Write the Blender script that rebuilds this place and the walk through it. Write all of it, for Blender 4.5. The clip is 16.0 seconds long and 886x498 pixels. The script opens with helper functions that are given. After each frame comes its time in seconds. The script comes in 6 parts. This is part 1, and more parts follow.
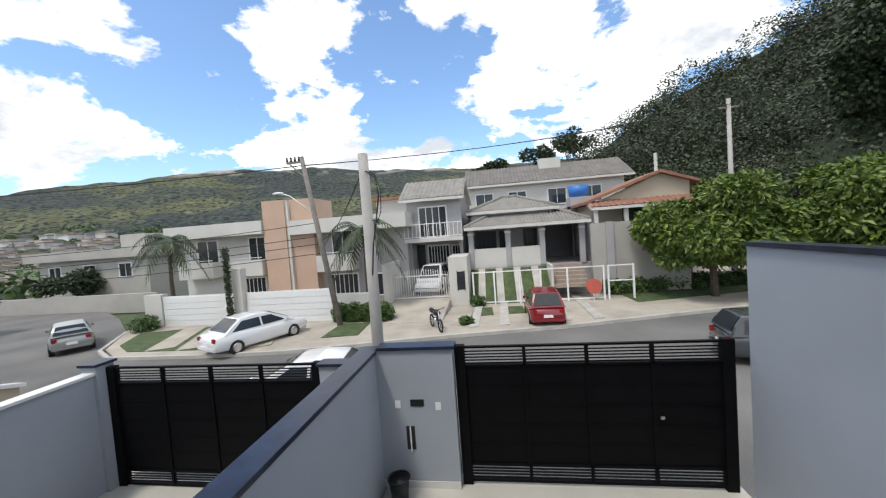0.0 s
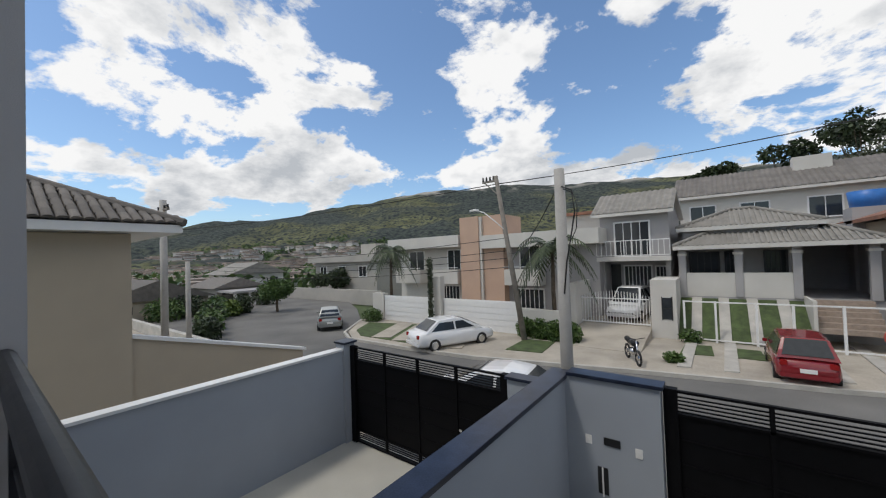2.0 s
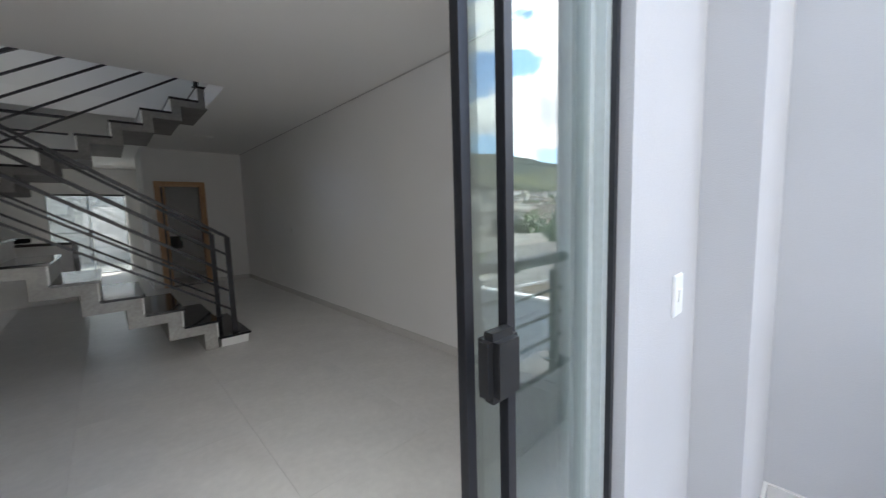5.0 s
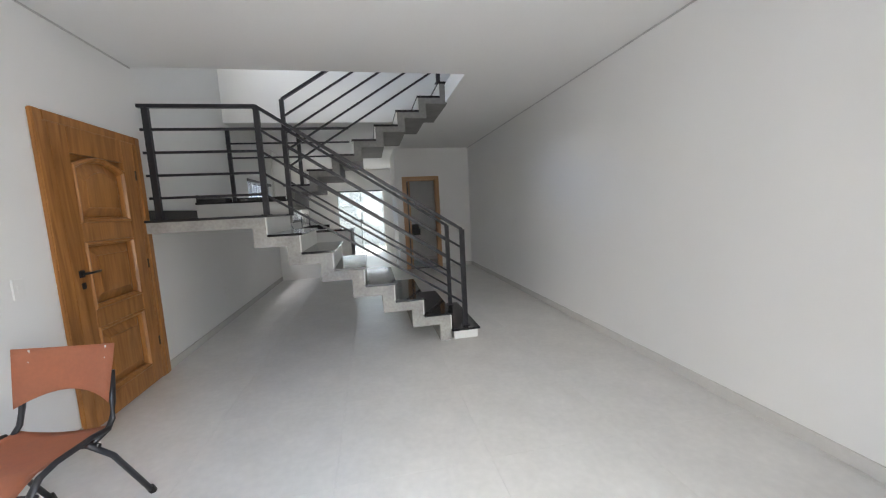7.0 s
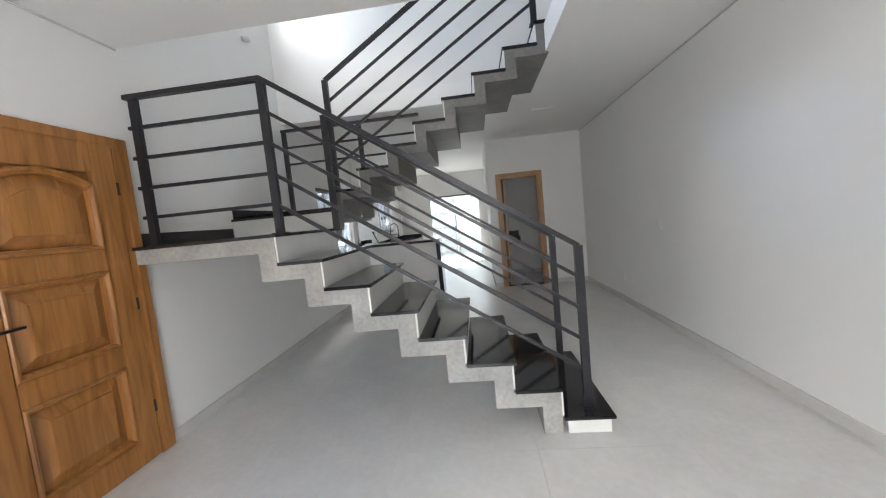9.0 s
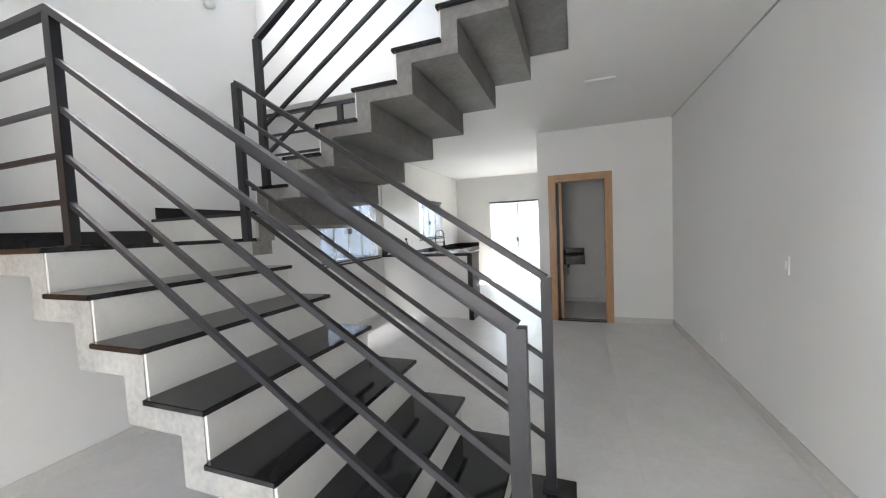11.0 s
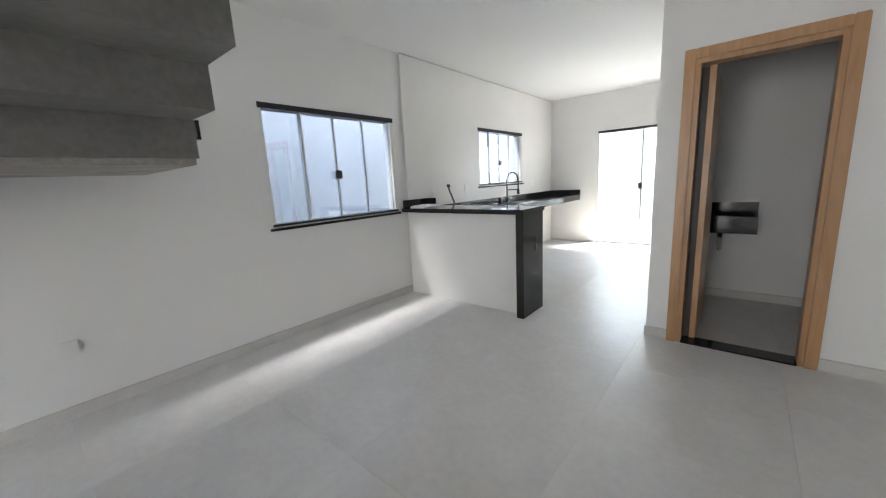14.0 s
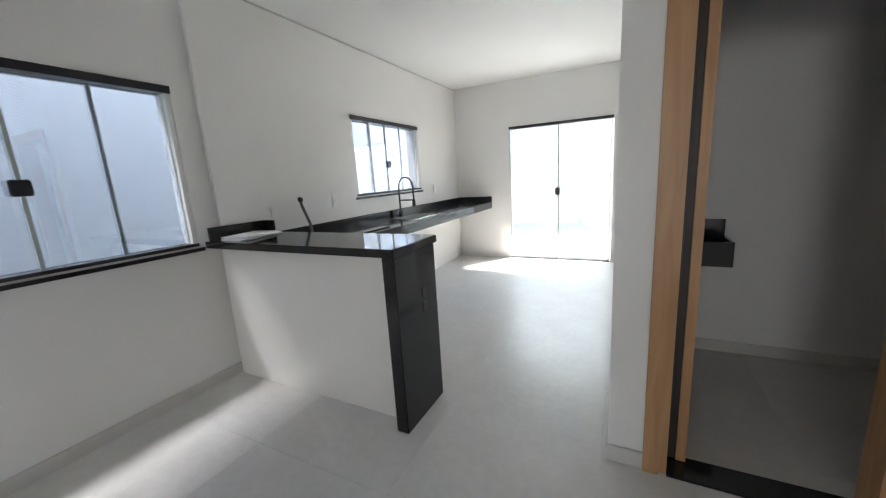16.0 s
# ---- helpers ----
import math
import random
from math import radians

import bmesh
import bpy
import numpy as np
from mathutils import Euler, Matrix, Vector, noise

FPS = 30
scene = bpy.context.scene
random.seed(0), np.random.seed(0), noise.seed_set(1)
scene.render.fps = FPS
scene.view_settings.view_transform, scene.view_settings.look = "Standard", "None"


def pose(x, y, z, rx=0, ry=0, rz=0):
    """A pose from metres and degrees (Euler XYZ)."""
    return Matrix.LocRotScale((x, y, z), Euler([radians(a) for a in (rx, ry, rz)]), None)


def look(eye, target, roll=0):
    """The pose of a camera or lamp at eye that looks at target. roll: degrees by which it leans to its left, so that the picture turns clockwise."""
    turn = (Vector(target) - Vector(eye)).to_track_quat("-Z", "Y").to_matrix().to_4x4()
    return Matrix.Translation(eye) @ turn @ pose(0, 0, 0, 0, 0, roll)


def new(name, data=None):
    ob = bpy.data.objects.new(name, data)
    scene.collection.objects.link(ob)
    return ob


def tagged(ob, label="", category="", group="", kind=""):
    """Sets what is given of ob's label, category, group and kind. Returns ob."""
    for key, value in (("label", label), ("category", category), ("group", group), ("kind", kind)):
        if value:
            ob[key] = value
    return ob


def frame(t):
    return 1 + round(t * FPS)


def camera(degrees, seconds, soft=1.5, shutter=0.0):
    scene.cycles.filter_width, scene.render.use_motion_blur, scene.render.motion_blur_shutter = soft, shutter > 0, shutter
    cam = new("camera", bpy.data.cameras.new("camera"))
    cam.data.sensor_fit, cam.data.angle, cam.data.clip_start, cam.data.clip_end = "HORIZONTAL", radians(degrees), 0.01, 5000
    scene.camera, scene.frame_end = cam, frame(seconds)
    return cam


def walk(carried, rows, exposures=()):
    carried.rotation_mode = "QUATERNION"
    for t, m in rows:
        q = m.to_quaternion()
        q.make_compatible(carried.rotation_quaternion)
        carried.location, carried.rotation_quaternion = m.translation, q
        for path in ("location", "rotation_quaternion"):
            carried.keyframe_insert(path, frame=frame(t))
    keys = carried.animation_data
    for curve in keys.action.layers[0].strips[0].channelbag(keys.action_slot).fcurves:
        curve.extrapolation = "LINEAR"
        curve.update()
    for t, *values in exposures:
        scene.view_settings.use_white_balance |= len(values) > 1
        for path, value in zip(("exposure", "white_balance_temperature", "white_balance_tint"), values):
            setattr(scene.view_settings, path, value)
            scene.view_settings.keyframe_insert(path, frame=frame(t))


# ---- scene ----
cam = camera(101.7, 16.0, soft=1.15, shutter=0.12)
PATH = [
    (0, (1.915, -0.735, 1.326), (2.21, -2.711, 1.234), -4.2),
    (0.5, (1.952, -0.735, 1.332), (2.581, -2.633, 1.339), -3.5),
    (1, (1.991, -0.735, 1.333), (2.885, -2.524, 1.349), -2.6),
    (1.5, (2.028, -0.73, 1.339), (3.115, -2.407, 1.391), -2.3),
    (2, (2.044, -0.715, 1.354), (3.251, -2.309, 1.401), -2.0),
    (2.5, (2.114, -0.65, 1.392), (3.59, -2.0, 1.358), -1.6),
    (3, (2.159, -0.55, 1.401), (4.024, -1.27, 1.33), -2.4),
    (3.5, (2.118, -0.483, 1.376), (4.114, -0.53, 1.257), -1.9),
    (4, (2.049, -0.439, 1.363), (3.945, 0.186, 1.232), -2.8),
    (4.5, (1.998, -0.41, 1.366), (3.682, 0.657, 1.204), -2.4),
    (5, (1.948, -0.37, 1.357), (3.303, 1.087, 1.15), -1.7),
    (5.2, (1.901, -0.389, 1.399), (2.985, 1.266, 1.106), -1.0),
    (7.3, (1.99, 0.542, 1.4), (2.166, 2.519, 1.159), -2.5),
    (7.5, (2.061, 0.677, 1.415), (2.101, 2.656, 1.13), -2.2),
    (8, (2.063, 0.998, 1.384), (2.104, 2.978, 1.107), -1.8),
    (8.5, (2.132, 1.387, 1.406), (2.17, 3.37, 1.151), -3.4),
    (8.7, (2.189, 1.542, 1.396), (2.138, 3.531, 1.195), -4.6),
    (11, (3.032, 3.126, 1.413), (2.348, 5.002, 1.301), -2.5),
    (11.5, (3.237, 3.453, 1.402), (2.339, 5.233, 1.248), -4.2),
    (12, (3.37, 3.818, 1.356), (2.235, 5.443, 1.086), -3.8),
    (12.5, (3.378, 4.296, 1.367), (2.384, 5.999, 1.032), -5.0),
    (13, (3.364, 4.686, 1.35), (2.143, 6.24, 1.018), -3.7),
    (13.5, (3.226, 5.092, 1.324), (1.85, 6.52, 1.067), -1.8),
    (14, (3.081, 5.445, 1.326), (1.818, 6.95, 0.952), -3.0),
    (14.5, (2.997, 5.812, 1.34), (1.68, 7.273, 0.98), -0.7),
    (15, (2.792, 6.168, 1.357), (1.549, 7.702, 1.037), -1.1),
    (15.5, (2.64, 6.514, 1.372), (1.525, 8.137, 1.021), -2.6),
    (16, (2.589, 6.94, 1.365), (1.691, 8.683, 0.975), -3.5),
]
EXPOSURES = [(0.0, 0.36), (0.5, -0.18), (1.0, -0.3), (2.5, -0.25), (3.0, -0.1), (4.0, 0.9), (4.5, 1.5), (5.0, 2.25), (7.3, 3.65), (8.7, 4.0), (11.0, 4.65), (12.0, 4.85), (14.0, 4.75), (16.0, 4.38)]
walk(cam, [(t, look(eye, target, roll)) for t, eye, target, roll in PATH], EXPOSURES)

# ---- light ----
SUN_EL, SUN_AZ = 62, 32
world = bpy.data.worlds.new("world")
scene.world = world
world.use_nodes = True
wn, wl = world.node_tree.nodes, world.node_tree.links
sky = wn.new("ShaderNodeTexSky")
sky.sky_type = "NISHITA"
sky.sun_disc = False
sky.sun_elevation = radians(SUN_EL)
sky.sun_rotation = radians(SUN_AZ)
sky.ozone_density = 1.6
coord = wn.new("ShaderNodeTexCoord")
# the cloud deck is flat: the way up divides the way along, so that clouds crowd towards the horizon
split, lift, deck = wn.new("ShaderNodeSeparateXYZ"), wn.new("ShaderNodeMath"), wn.new("ShaderNodeCombineXYZ")
lift.inputs[1].default_value = 0.42
wl.new(coord.outputs["Generated"], split.inputs[0])
wl.new(split.outputs[2], lift.inputs[0])
for k in range(2):
    over = wn.new("ShaderNodeMath")
    over.operation = "DIVIDE"
    wl.new(split.outputs[k], over.inputs[0])
    wl.new(lift.outputs[0], over.inputs[1])
    wl.new(over.outputs[0], deck.inputs[k])
wl.new(split.outputs[2], deck.inputs[2])
shift = wn.new("ShaderNodeMapping")
shift.inputs["Location"].default_value = (1.95, 0.62, 0.3)
puff = wn.new("ShaderNodeTexNoise")
puff.inputs["Scale"].default_value = 2.5
puff.inputs["Detail"].default_value = 12.0
puff.inputs["Roughness"].default_value = 0.6
puff.inputs["Distortion"].default_value = 0.15
cover = wn.new("ShaderNodeValToRGB")
cover.color_ramp.elements[0].position = 0.462
cover.color_ramp.elements[1].position = 0.502
belly = wn.new("ShaderNodeTexNoise")
belly.inputs["Scale"].default_value = 3.1
belly.inputs["Detail"].default_value = 7.0
belly.inputs["Roughness"].default_value = 0.6
thick = wn.new("ShaderNodeMixRGB")
thick.inputs[0].default_value = 0.75
tone = wn.new("ShaderNodeValToRGB")
tone.color_ramp.elements[0].position, tone.color_ramp.elements[0].color = 0.48, (9.9, 9.9, 9.9, 1)
tone.color_ramp.elements[1].position, tone.color_ramp.elements[1].color = 0.63, (5.2, 5.5, 5.9, 1)
mix = wn.new("ShaderNodeMixRGB")
wl.new(deck.outputs[0], shift.inputs[0])
wl.new(shift.outputs[0], puff.inputs["Vector"])
wl.new(shift.outputs[0], belly.inputs["Vector"])
wl.new(puff.outputs["Fac"], cover.inputs[0])
wl.new(puff.outputs["Fac"], thick.inputs[1])
wl.new(belly.outputs["Fac"], thick.inputs[2])
wl.new(thick.outputs[0], tone.inputs[0])
wl.new(cover.outputs[0], mix.inputs[0])
blue = wn.new("ShaderNodeMixRGB")
blue.blend_type = "MULTIPLY"
blue.inputs[0].default_value = 1.0
blue.inputs[2].default_value = (1.42, 1.6, 1.72, 1)
wl.new(sky.outputs[0], blue.inputs[1])
wl.new(blue.outputs[0], mix.inputs[1])
wl.new(tone.outputs[0], mix.inputs[2])
wl.new(mix.outputs[0], wn["Background"].inputs[0])
wn["Background"].inputs[1].default_value = 0.115
sun = new("sun", bpy.data.lights.new("sun", "SUN"))
sun.data.energy, sun.data.angle, sun.data.color = 1.6, radians(9), (1.0, 0.95, 0.88)
sun.matrix_world = look((math.sin(radians(SUN_AZ)) * math.cos(radians(SUN_EL)) * 40, math.cos(radians(SUN_AZ)) * math.cos(radians(SUN_EL)) * 40, math.sin(radians(SUN_EL)) * 40), (0, 0, 0))


BACKY = 12.62


def sky_light(name, where, to, w, h, watts):
    """An added area lamp that stands in for the sky's light near an opening."""
    ob = new(name, bpy.data.lights.new(name, "AREA"))
    ob.data.shape, ob.data.size, ob.data.size_y, ob.data.energy = "RECTANGLE", w, h, watts
    ob.data.color = (1.0, 0.975, 0.97)
    ob.matrix_world = look(where, to)
    return ob


sky_light("daylight_front", (1.92, 0.12, 1.1), (1.92, 3.0, 0.9), 1.6, 2.0, 3.7)
# Stands outside door_2 and shows through its panes as the yard's glare.
sky_light("daylight_back", (1.66, BACKY + 0.13, 1.03), (1.66, 9.0, 0.7), 1.4, 1.98, 1.15)
sky_light("daylight_stairwell", (-0.1, 5.1, 4.55), (3.2, 4.0, 1.0), 1.6, 1.1, 0.9)
# Unseen lamp high in the passage, added for the bright floor streak.
sky_light("passage_fill", (-1.05, 9.1, 4.35), (-0.1, 9.1, 1.4), 5.8, 0.55, 19.0)


# ---- materials ----
def mat(name, color, rough=0.6, metal=0.0, var=0.08, scale=6.0, bump=0.0, fine=60.0, coat=0.0, per_piece=0.0, gloss=0.5, relief=0.01):
    """Paint, stone, plaster and so on: a colour with stains at one scale and grain at another."""
    m = bpy.data.materials.new(name)
    m.use_nodes = True
    n, l = m.node_tree.nodes, m.node_tree.links
    b = n["Principled BSDF"]
    b.inputs["Roughness"].default_value = rough
    b.inputs["Metallic"].default_value = metal
    b.inputs["Coat Weight"].default_value = coat
    b.inputs["Specular IOR Level"].default_value = gloss
    tc = n.new("ShaderNodeTexCoord")
    big, small = n.new("ShaderNodeTexNoise"), n.new("ShaderNodeTexNoise")
    big.inputs["Scale"].default_value, big.inputs["Detail"].default_value = scale, 5
    small.inputs["Scale"].default_value, small.inputs["Detail"].default_value = fine, 3
    l.new(tc.outputs["Object"], big.inputs["Vector"])
    l.new(tc.outputs["Object"], small.inputs["Vector"])
    both = n.new("ShaderNodeMixRGB")
    both.inputs[0].default_value = 0.4
    l.new(big.outputs["Fac"], both.inputs[1])
    l.new(small.outputs["Fac"], both.inputs[2])
    ramp = n.new("ShaderNodeValToRGB")
    lo, hi = [max(0, c * (1 - 2 * var)) for c in color], [min(1, c * (1 + 1.6 * var)) for c in color]
    ramp.color_ramp.elements[0].position, ramp.color_ramp.elements[0].color = 0.3, (*lo, 1)
    ramp.color_ramp.elements[1].position, ramp.color_ramp.elements[1].color = 0.7, (*hi, 1)
    l.new(both.outputs[0], ramp.inputs[0])
    out = ramp.outputs[0]
    if per_piece:
        info, hsv, mr = n.new("ShaderNodeObjectInfo"), n.new("ShaderNodeHueSaturation"), n.new("ShaderNodeMapRange")
        mr.inputs[3].default_value, mr.inputs[4].default_value = 1 - per_piece, 1 + per_piece
        l.new(info.outputs["Random"], mr.inputs[0])
        l.new(mr.outputs[0], hsv.inputs["Value"])
        l.new(out, hsv.inputs["Color"])
        out = hsv.outputs[0]
    l.new(out, b.inputs["Base Color"])
    rr = n.new("ShaderNodeMapRange")
    rr.inputs[3].default_value, rr.inputs[4].default_value = max(0.02, rough * 0.8), min(1, rough * 1.2)
    l.new(both.outputs[0], rr.inputs[0])
    l.new(rr.outputs[0], b.inputs["Roughness"])
    if bump:
        bp = n.new("ShaderNodeBump")
        bp.inputs["Strength"].default_value, bp.inputs["Distance"].default_value = bump, relief
        l.new(both.outputs[0], bp.inputs["Height"])
        l.new(bp.outputs[0], b.inputs["Normal"])
    return m


def wood(name, dark, light, stretch=(14, 14, 1.2), rough=0.35):
    m = bpy.data.materials.new(name)
    m.use_nodes = True
    n, l = m.node_tree.nodes, m.node_tree.links
    b = n["Principled BSDF"]
    tc, mp, ns, rp = n.new("ShaderNodeTexCoord"), n.new("ShaderNodeMapping"), n.new("ShaderNodeTexNoise"), n.new("ShaderNodeValToRGB")
    mp.inputs["Scale"].default_value = stretch
    ns.inputs["Scale"].default_value, ns.inputs["Detail"].default_value, ns.inputs["Distortion"].default_value = 2.2, 8, 1.2
    l.new(tc.outputs["Object"], mp.inputs[0])
    l.new(mp.outputs[0], ns.inputs["Vector"])
    l.new(ns.outputs["Fac"], rp.inputs[0])
    rp.color_ramp.elements[0].position, rp.color_ramp.elements[0].color = 0.32, (*dark, 1)
    rp.color_ramp.elements[1].position, rp.color_ramp.elements[1].color = 0.66, (*light, 1)
    l.new(rp.outputs[0], b.inputs["Base Color"])
    b.inputs["Roughness"].default_value = rough
    bp = n.new("ShaderNodeBump")
    bp.inputs["Strength"].default_value, bp.inputs["Distance"].default_value = 0.25, 0.004
    l.new(ns.outputs["Fac"], bp.inputs["Height"])
    l.new(bp.outputs[0], b.inputs["Normal"])
    return m


def leafy(name, dark, light):
    m = bpy.data.materials.new(name)
    m.use_nodes = True
    n, l = m.node_tree.nodes, m.node_tree.links
    b = n["Principled BSDF"]
    g, rp = n.new("ShaderNodeNewGeometry"), n.new("ShaderNodeValToRGB")
    rp.color_ramp.elements[0].color, rp.color_ramp.elements[1].color = (*dark, 1), (*light, 1)
    l.new(g.outputs["Random Per Island"], rp.inputs[0])
    l.new(rp.outputs[0], b.inputs["Base Color"])
    b.inputs["Roughness"].default_value = 0.55
    return m


def glass(name, tint=(0.93, 0.97, 0.96), clear=0.86):
    """A thin pane: mostly see-through, with the gloss of glass."""
    m = bpy.data.materials.new(name)
    m.use_nodes = True
    n, l = m.node_tree.nodes, m.node_tree.links
    n.remove(n["Principled BSDF"])
    t, g, fr, mx = n.new("ShaderNodeBsdfTransparent"), n.new("ShaderNodeBsdfGlossy"), n.new("ShaderNodeLayerWeight"), n.new("ShaderNodeMixShader")
    t.inputs[0].default_value = (*tint, 1)
    g.inputs["Roughness"].default_value = 0.01
    fr.inputs[0].default_value = 0.5
    power, mul = n.new("ShaderNodeMath"), n.new("ShaderNodeMath")
    power.operation, mul.operation = "POWER", "MULTIPLY_ADD"
    power.inputs[1].default_value = 3.0
    mul.inputs[1].default_value, mul.inputs[2].default_value = 0.9, 0.11
    l.new(fr.outputs["Facing"], power.inputs[0])
    l.new(power.outputs[0], mul.inputs[0])
    l.new(mul.outputs[0], mx.inputs[0])
    l.new(t.outputs[0], mx.inputs[1])
    l.new(g.outputs[0], mx.inputs[2])
    l.new(mx.outputs[0], n["Material Output"].inputs[0])
    return m


WHITE = mat("white_wall_paint", (0.80, 0.795, 0.78), 0.55, var=0.012, scale=1.5, bump=0.04, fine=220)
CEIL = mat("white_ceiling_paint", (0.82, 0.815, 0.80), 0.7, var=0.01, scale=1.2)
KTILE = mat("white_wall_tile", (0.80, 0.79, 0.765), 0.22, var=0.015, scale=2)
GREYPAINT = mat("grey_wall_paint", (0.49, 0.485, 0.49), 0.75, var=0.03, scale=2.2, bump=0.25, fine=260)
COURTPAINT = mat("blue_grey_wall_paint", (0.33, 0.36, 0.40), 0.8, var=0.035, scale=1.2, bump=0.15, fine=180)
PORC = mat("satin_porcelain", (0.68, 0.665, 0.645), 0.3, var=0.05, scale=3.5, fine=22, per_piece=0.01)
GROUT = mat("grout", (0.60, 0.59, 0.57), 0.9)
SKIRT = mat("porcelain_skirting", (0.63, 0.615, 0.59), 0.25, var=0.03)
STEEL = mat("black_painted_steel", (0.022, 0.022, 0.026), 0.38, metal=0.2, var=0.15, scale=9, bump=0.03)
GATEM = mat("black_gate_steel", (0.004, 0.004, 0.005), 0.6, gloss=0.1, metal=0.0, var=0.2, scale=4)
GRANITE = mat("black_granite", (0.016, 0.016, 0.018), 0.09, var=0.5, scale=160, fine=420)
NAVYCAP = mat("dark_blue_flashing", (0.028, 0.036, 0.062), 0.3, metal=0.4, var=0.3, scale=5, bump=0.1)
CONC = mat("raw_concrete", (0.36, 0.35, 0.325), 0.85, var=0.16, scale=5, bump=0.35, fine=45)
# Darker than CONC: shade under the upper flight is put into the colour.
UNDER = mat("shaded_stair_concrete", (0.185, 0.18, 0.172), 0.6, var=0.16, scale=4, bump=0.15, fine=30)
RISERW = mat("white_riser", (0.74, 0.735, 0.71), 0.4, var=0.03, scale=6)
DOORWOOD = wood("oiled_door_wood", (0.25, 0.10, 0.024), (0.43, 0.195, 0.055), (7, 7, 0.7))
PALEWOOD = wood("pale_frame_wood", (0.40, 0.22, 0.10), (0.50, 0.29, 0.14), (8, 8, 0.8))
# Colour of dark hinges, also of the shade in the washroom door's gap.
HINGEGAP = mat("dark_hinge_and_gap_shade", (0.03, 0.02, 0.015), 0.5)
PLASTICW = mat("white_plastic", (0.78, 0.78, 0.76), 0.35, var=0.01)
PLASTICB = mat("black_plastic", (0.015, 0.015, 0.016), 0.35, var=0.1)
PEACH = mat("peach_plastic", (0.58, 0.23, 0.13), 0.42, var=0.05, scale=9, bump=0.05)
CHROME = mat("brushed_chrome", (0.6, 0.6, 0.6), 0.2, metal=1.0, var=0.05)
PAPER = mat("white_paper", (0.75, 0.76, 0.78), 0.6, var=0.03)
PANE = glass("window_glass", (0.62, 0.65, 0.69))
YARDPANE = glass("yard_door_glass", (0.60, 0.64, 0.66))
GREENPANE = glass("door_glass", (0.90, 0.95, 0.94))
ALU = mat("grey_aluminium", (0.50, 0.54, 0.53), 0.4, metal=0.3, var=0.05)
COURTFLOOR = mat("pale_court_tile", (0.50, 0.48, 0.42), 0.45, var=0.05, scale=1.5)
ASPHALT = mat("worn_asphalt", (0.15, 0.145, 0.135), 0.9, var=0.22, scale=0.35, bump=0.3, fine=30)
PAVE = mat("pavement_concrete", (0.40, 0.36, 0.30), 0.9, var=0.16, scale=0.8, bump=0.2, fine=25)
KERBM = mat("kerb_concrete", (0.45, 0.43, 0.39), 0.9, var=0.15, scale=1.5)
EARTH = mat("red_earth", (0.24, 0.12, 0.07), 0.95, var=0.2, scale=0.6)
GRASSM = mat("lawn", (0.068, 0.098, 0.034), 0.9, var=0.35, scale=2.5, bump=0.6, fine=40)
HOUSEW = mat("off_white_render", (0.58, 0.56, 0.52), 0.85, var=0.06, scale=0.8, bump=0.1)
HOUSEG = mat("grey_render", (0.36, 0.35, 0.35), 0.85, var=0.06, scale=0.8)
HOUSEB = mat("beige_render", (0.43, 0.37, 0.285), 0.85, var=0.045, scale=0.9, bump=0.12)
HOUSEC = mat("weathered_cement_render", (0.40, 0.38, 0.345), 0.9, var=0.1, scale=0.5, bump=0.1)
HOUSEO = mat("salmon_render", (0.52, 0.36, 0.27), 0.85, var=0.06, scale=0.8)
ROOFT = mat("grey_roof_tile", (0.15, 0.135, 0.12), 0.85, var=0.2, scale=3, bump=0.2, per_piece=0.25)
ROOFG = mat("weathered_roof_tile", (0.25, 0.235, 0.21), 0.85, var=0.15, scale=2)
ROOFL = mat("old_fibre_cement_roof", (0.17, 0.155, 0.14), 0.9, var=0.2, scale=1.2)
ROOFR = mat("red_roof_tile", (0.27, 0.13, 0.085), 0.85, var=0.2, scale=2)
WHITEM = mat("white_painted_metal", (0.75, 0.75, 0.74), 0.45, var=0.02)
DARKWIN = mat("dark_window_glass", (0.03, 0.035, 0.04), 0.08, var=0.1)
POLEM = mat("pole_concrete", (0.40, 0.385, 0.36), 0.9, var=0.12, scale=2.5, bump=0.2)
TIMBER = mat("old_pole_timber", (0.21, 0.19, 0.165), 0.9, var=0.2, scale=4)
RUBBER = mat("rubber", (0.02, 0.02, 0.02), 0.8)
CARW = mat("white_car_paint", (0.75, 0.75, 0.75), 0.25, var=0.01, coat=0.8)
CARR = mat("red_car_paint", (0.22, 0.012, 0.018), 0.25, var=0.05, coat=0.8)
CARS = mat("silver_car_paint", (0.30, 0.31, 0.30), 0.3, metal=0.4, var=0.03, coat=0.6)
CARD = mat("dark_car_paint", (0.05, 0.055, 0.06), 0.2, var=0.03, coat=0.8)
LAMPR = mat("red_lamp_lens", (0.3, 0.01, 0.01), 0.15)
BLUEP = mat("blue_plastic", (0.03, 0.16, 0.48), 0.4)
BARK = mat("bark", (0.11, 0.085, 0.06), 0.95, var=0.3, scale=7, bump=0.5)
MANGO = leafy("mango_leaves", (0.035, 0.07, 0.012), (0.17, 0.24, 0.035))
DARKLEAF = leafy("dark_foliage", (0.010, 0.022, 0.008), (0.05, 0.075, 0.025))
SLOPELEAF = leafy("slope_foliage", (0.026, 0.036, 0.019), (0.078, 0.095, 0.045))
PALML = leafy("palm_leaves", (0.02, 0.034, 0.014), (0.07, 0.095, 0.036))
HEDGEL = leafy("hedge_leaves", (0.025, 0.06, 0.012), (0.09, 0.15, 0.03))


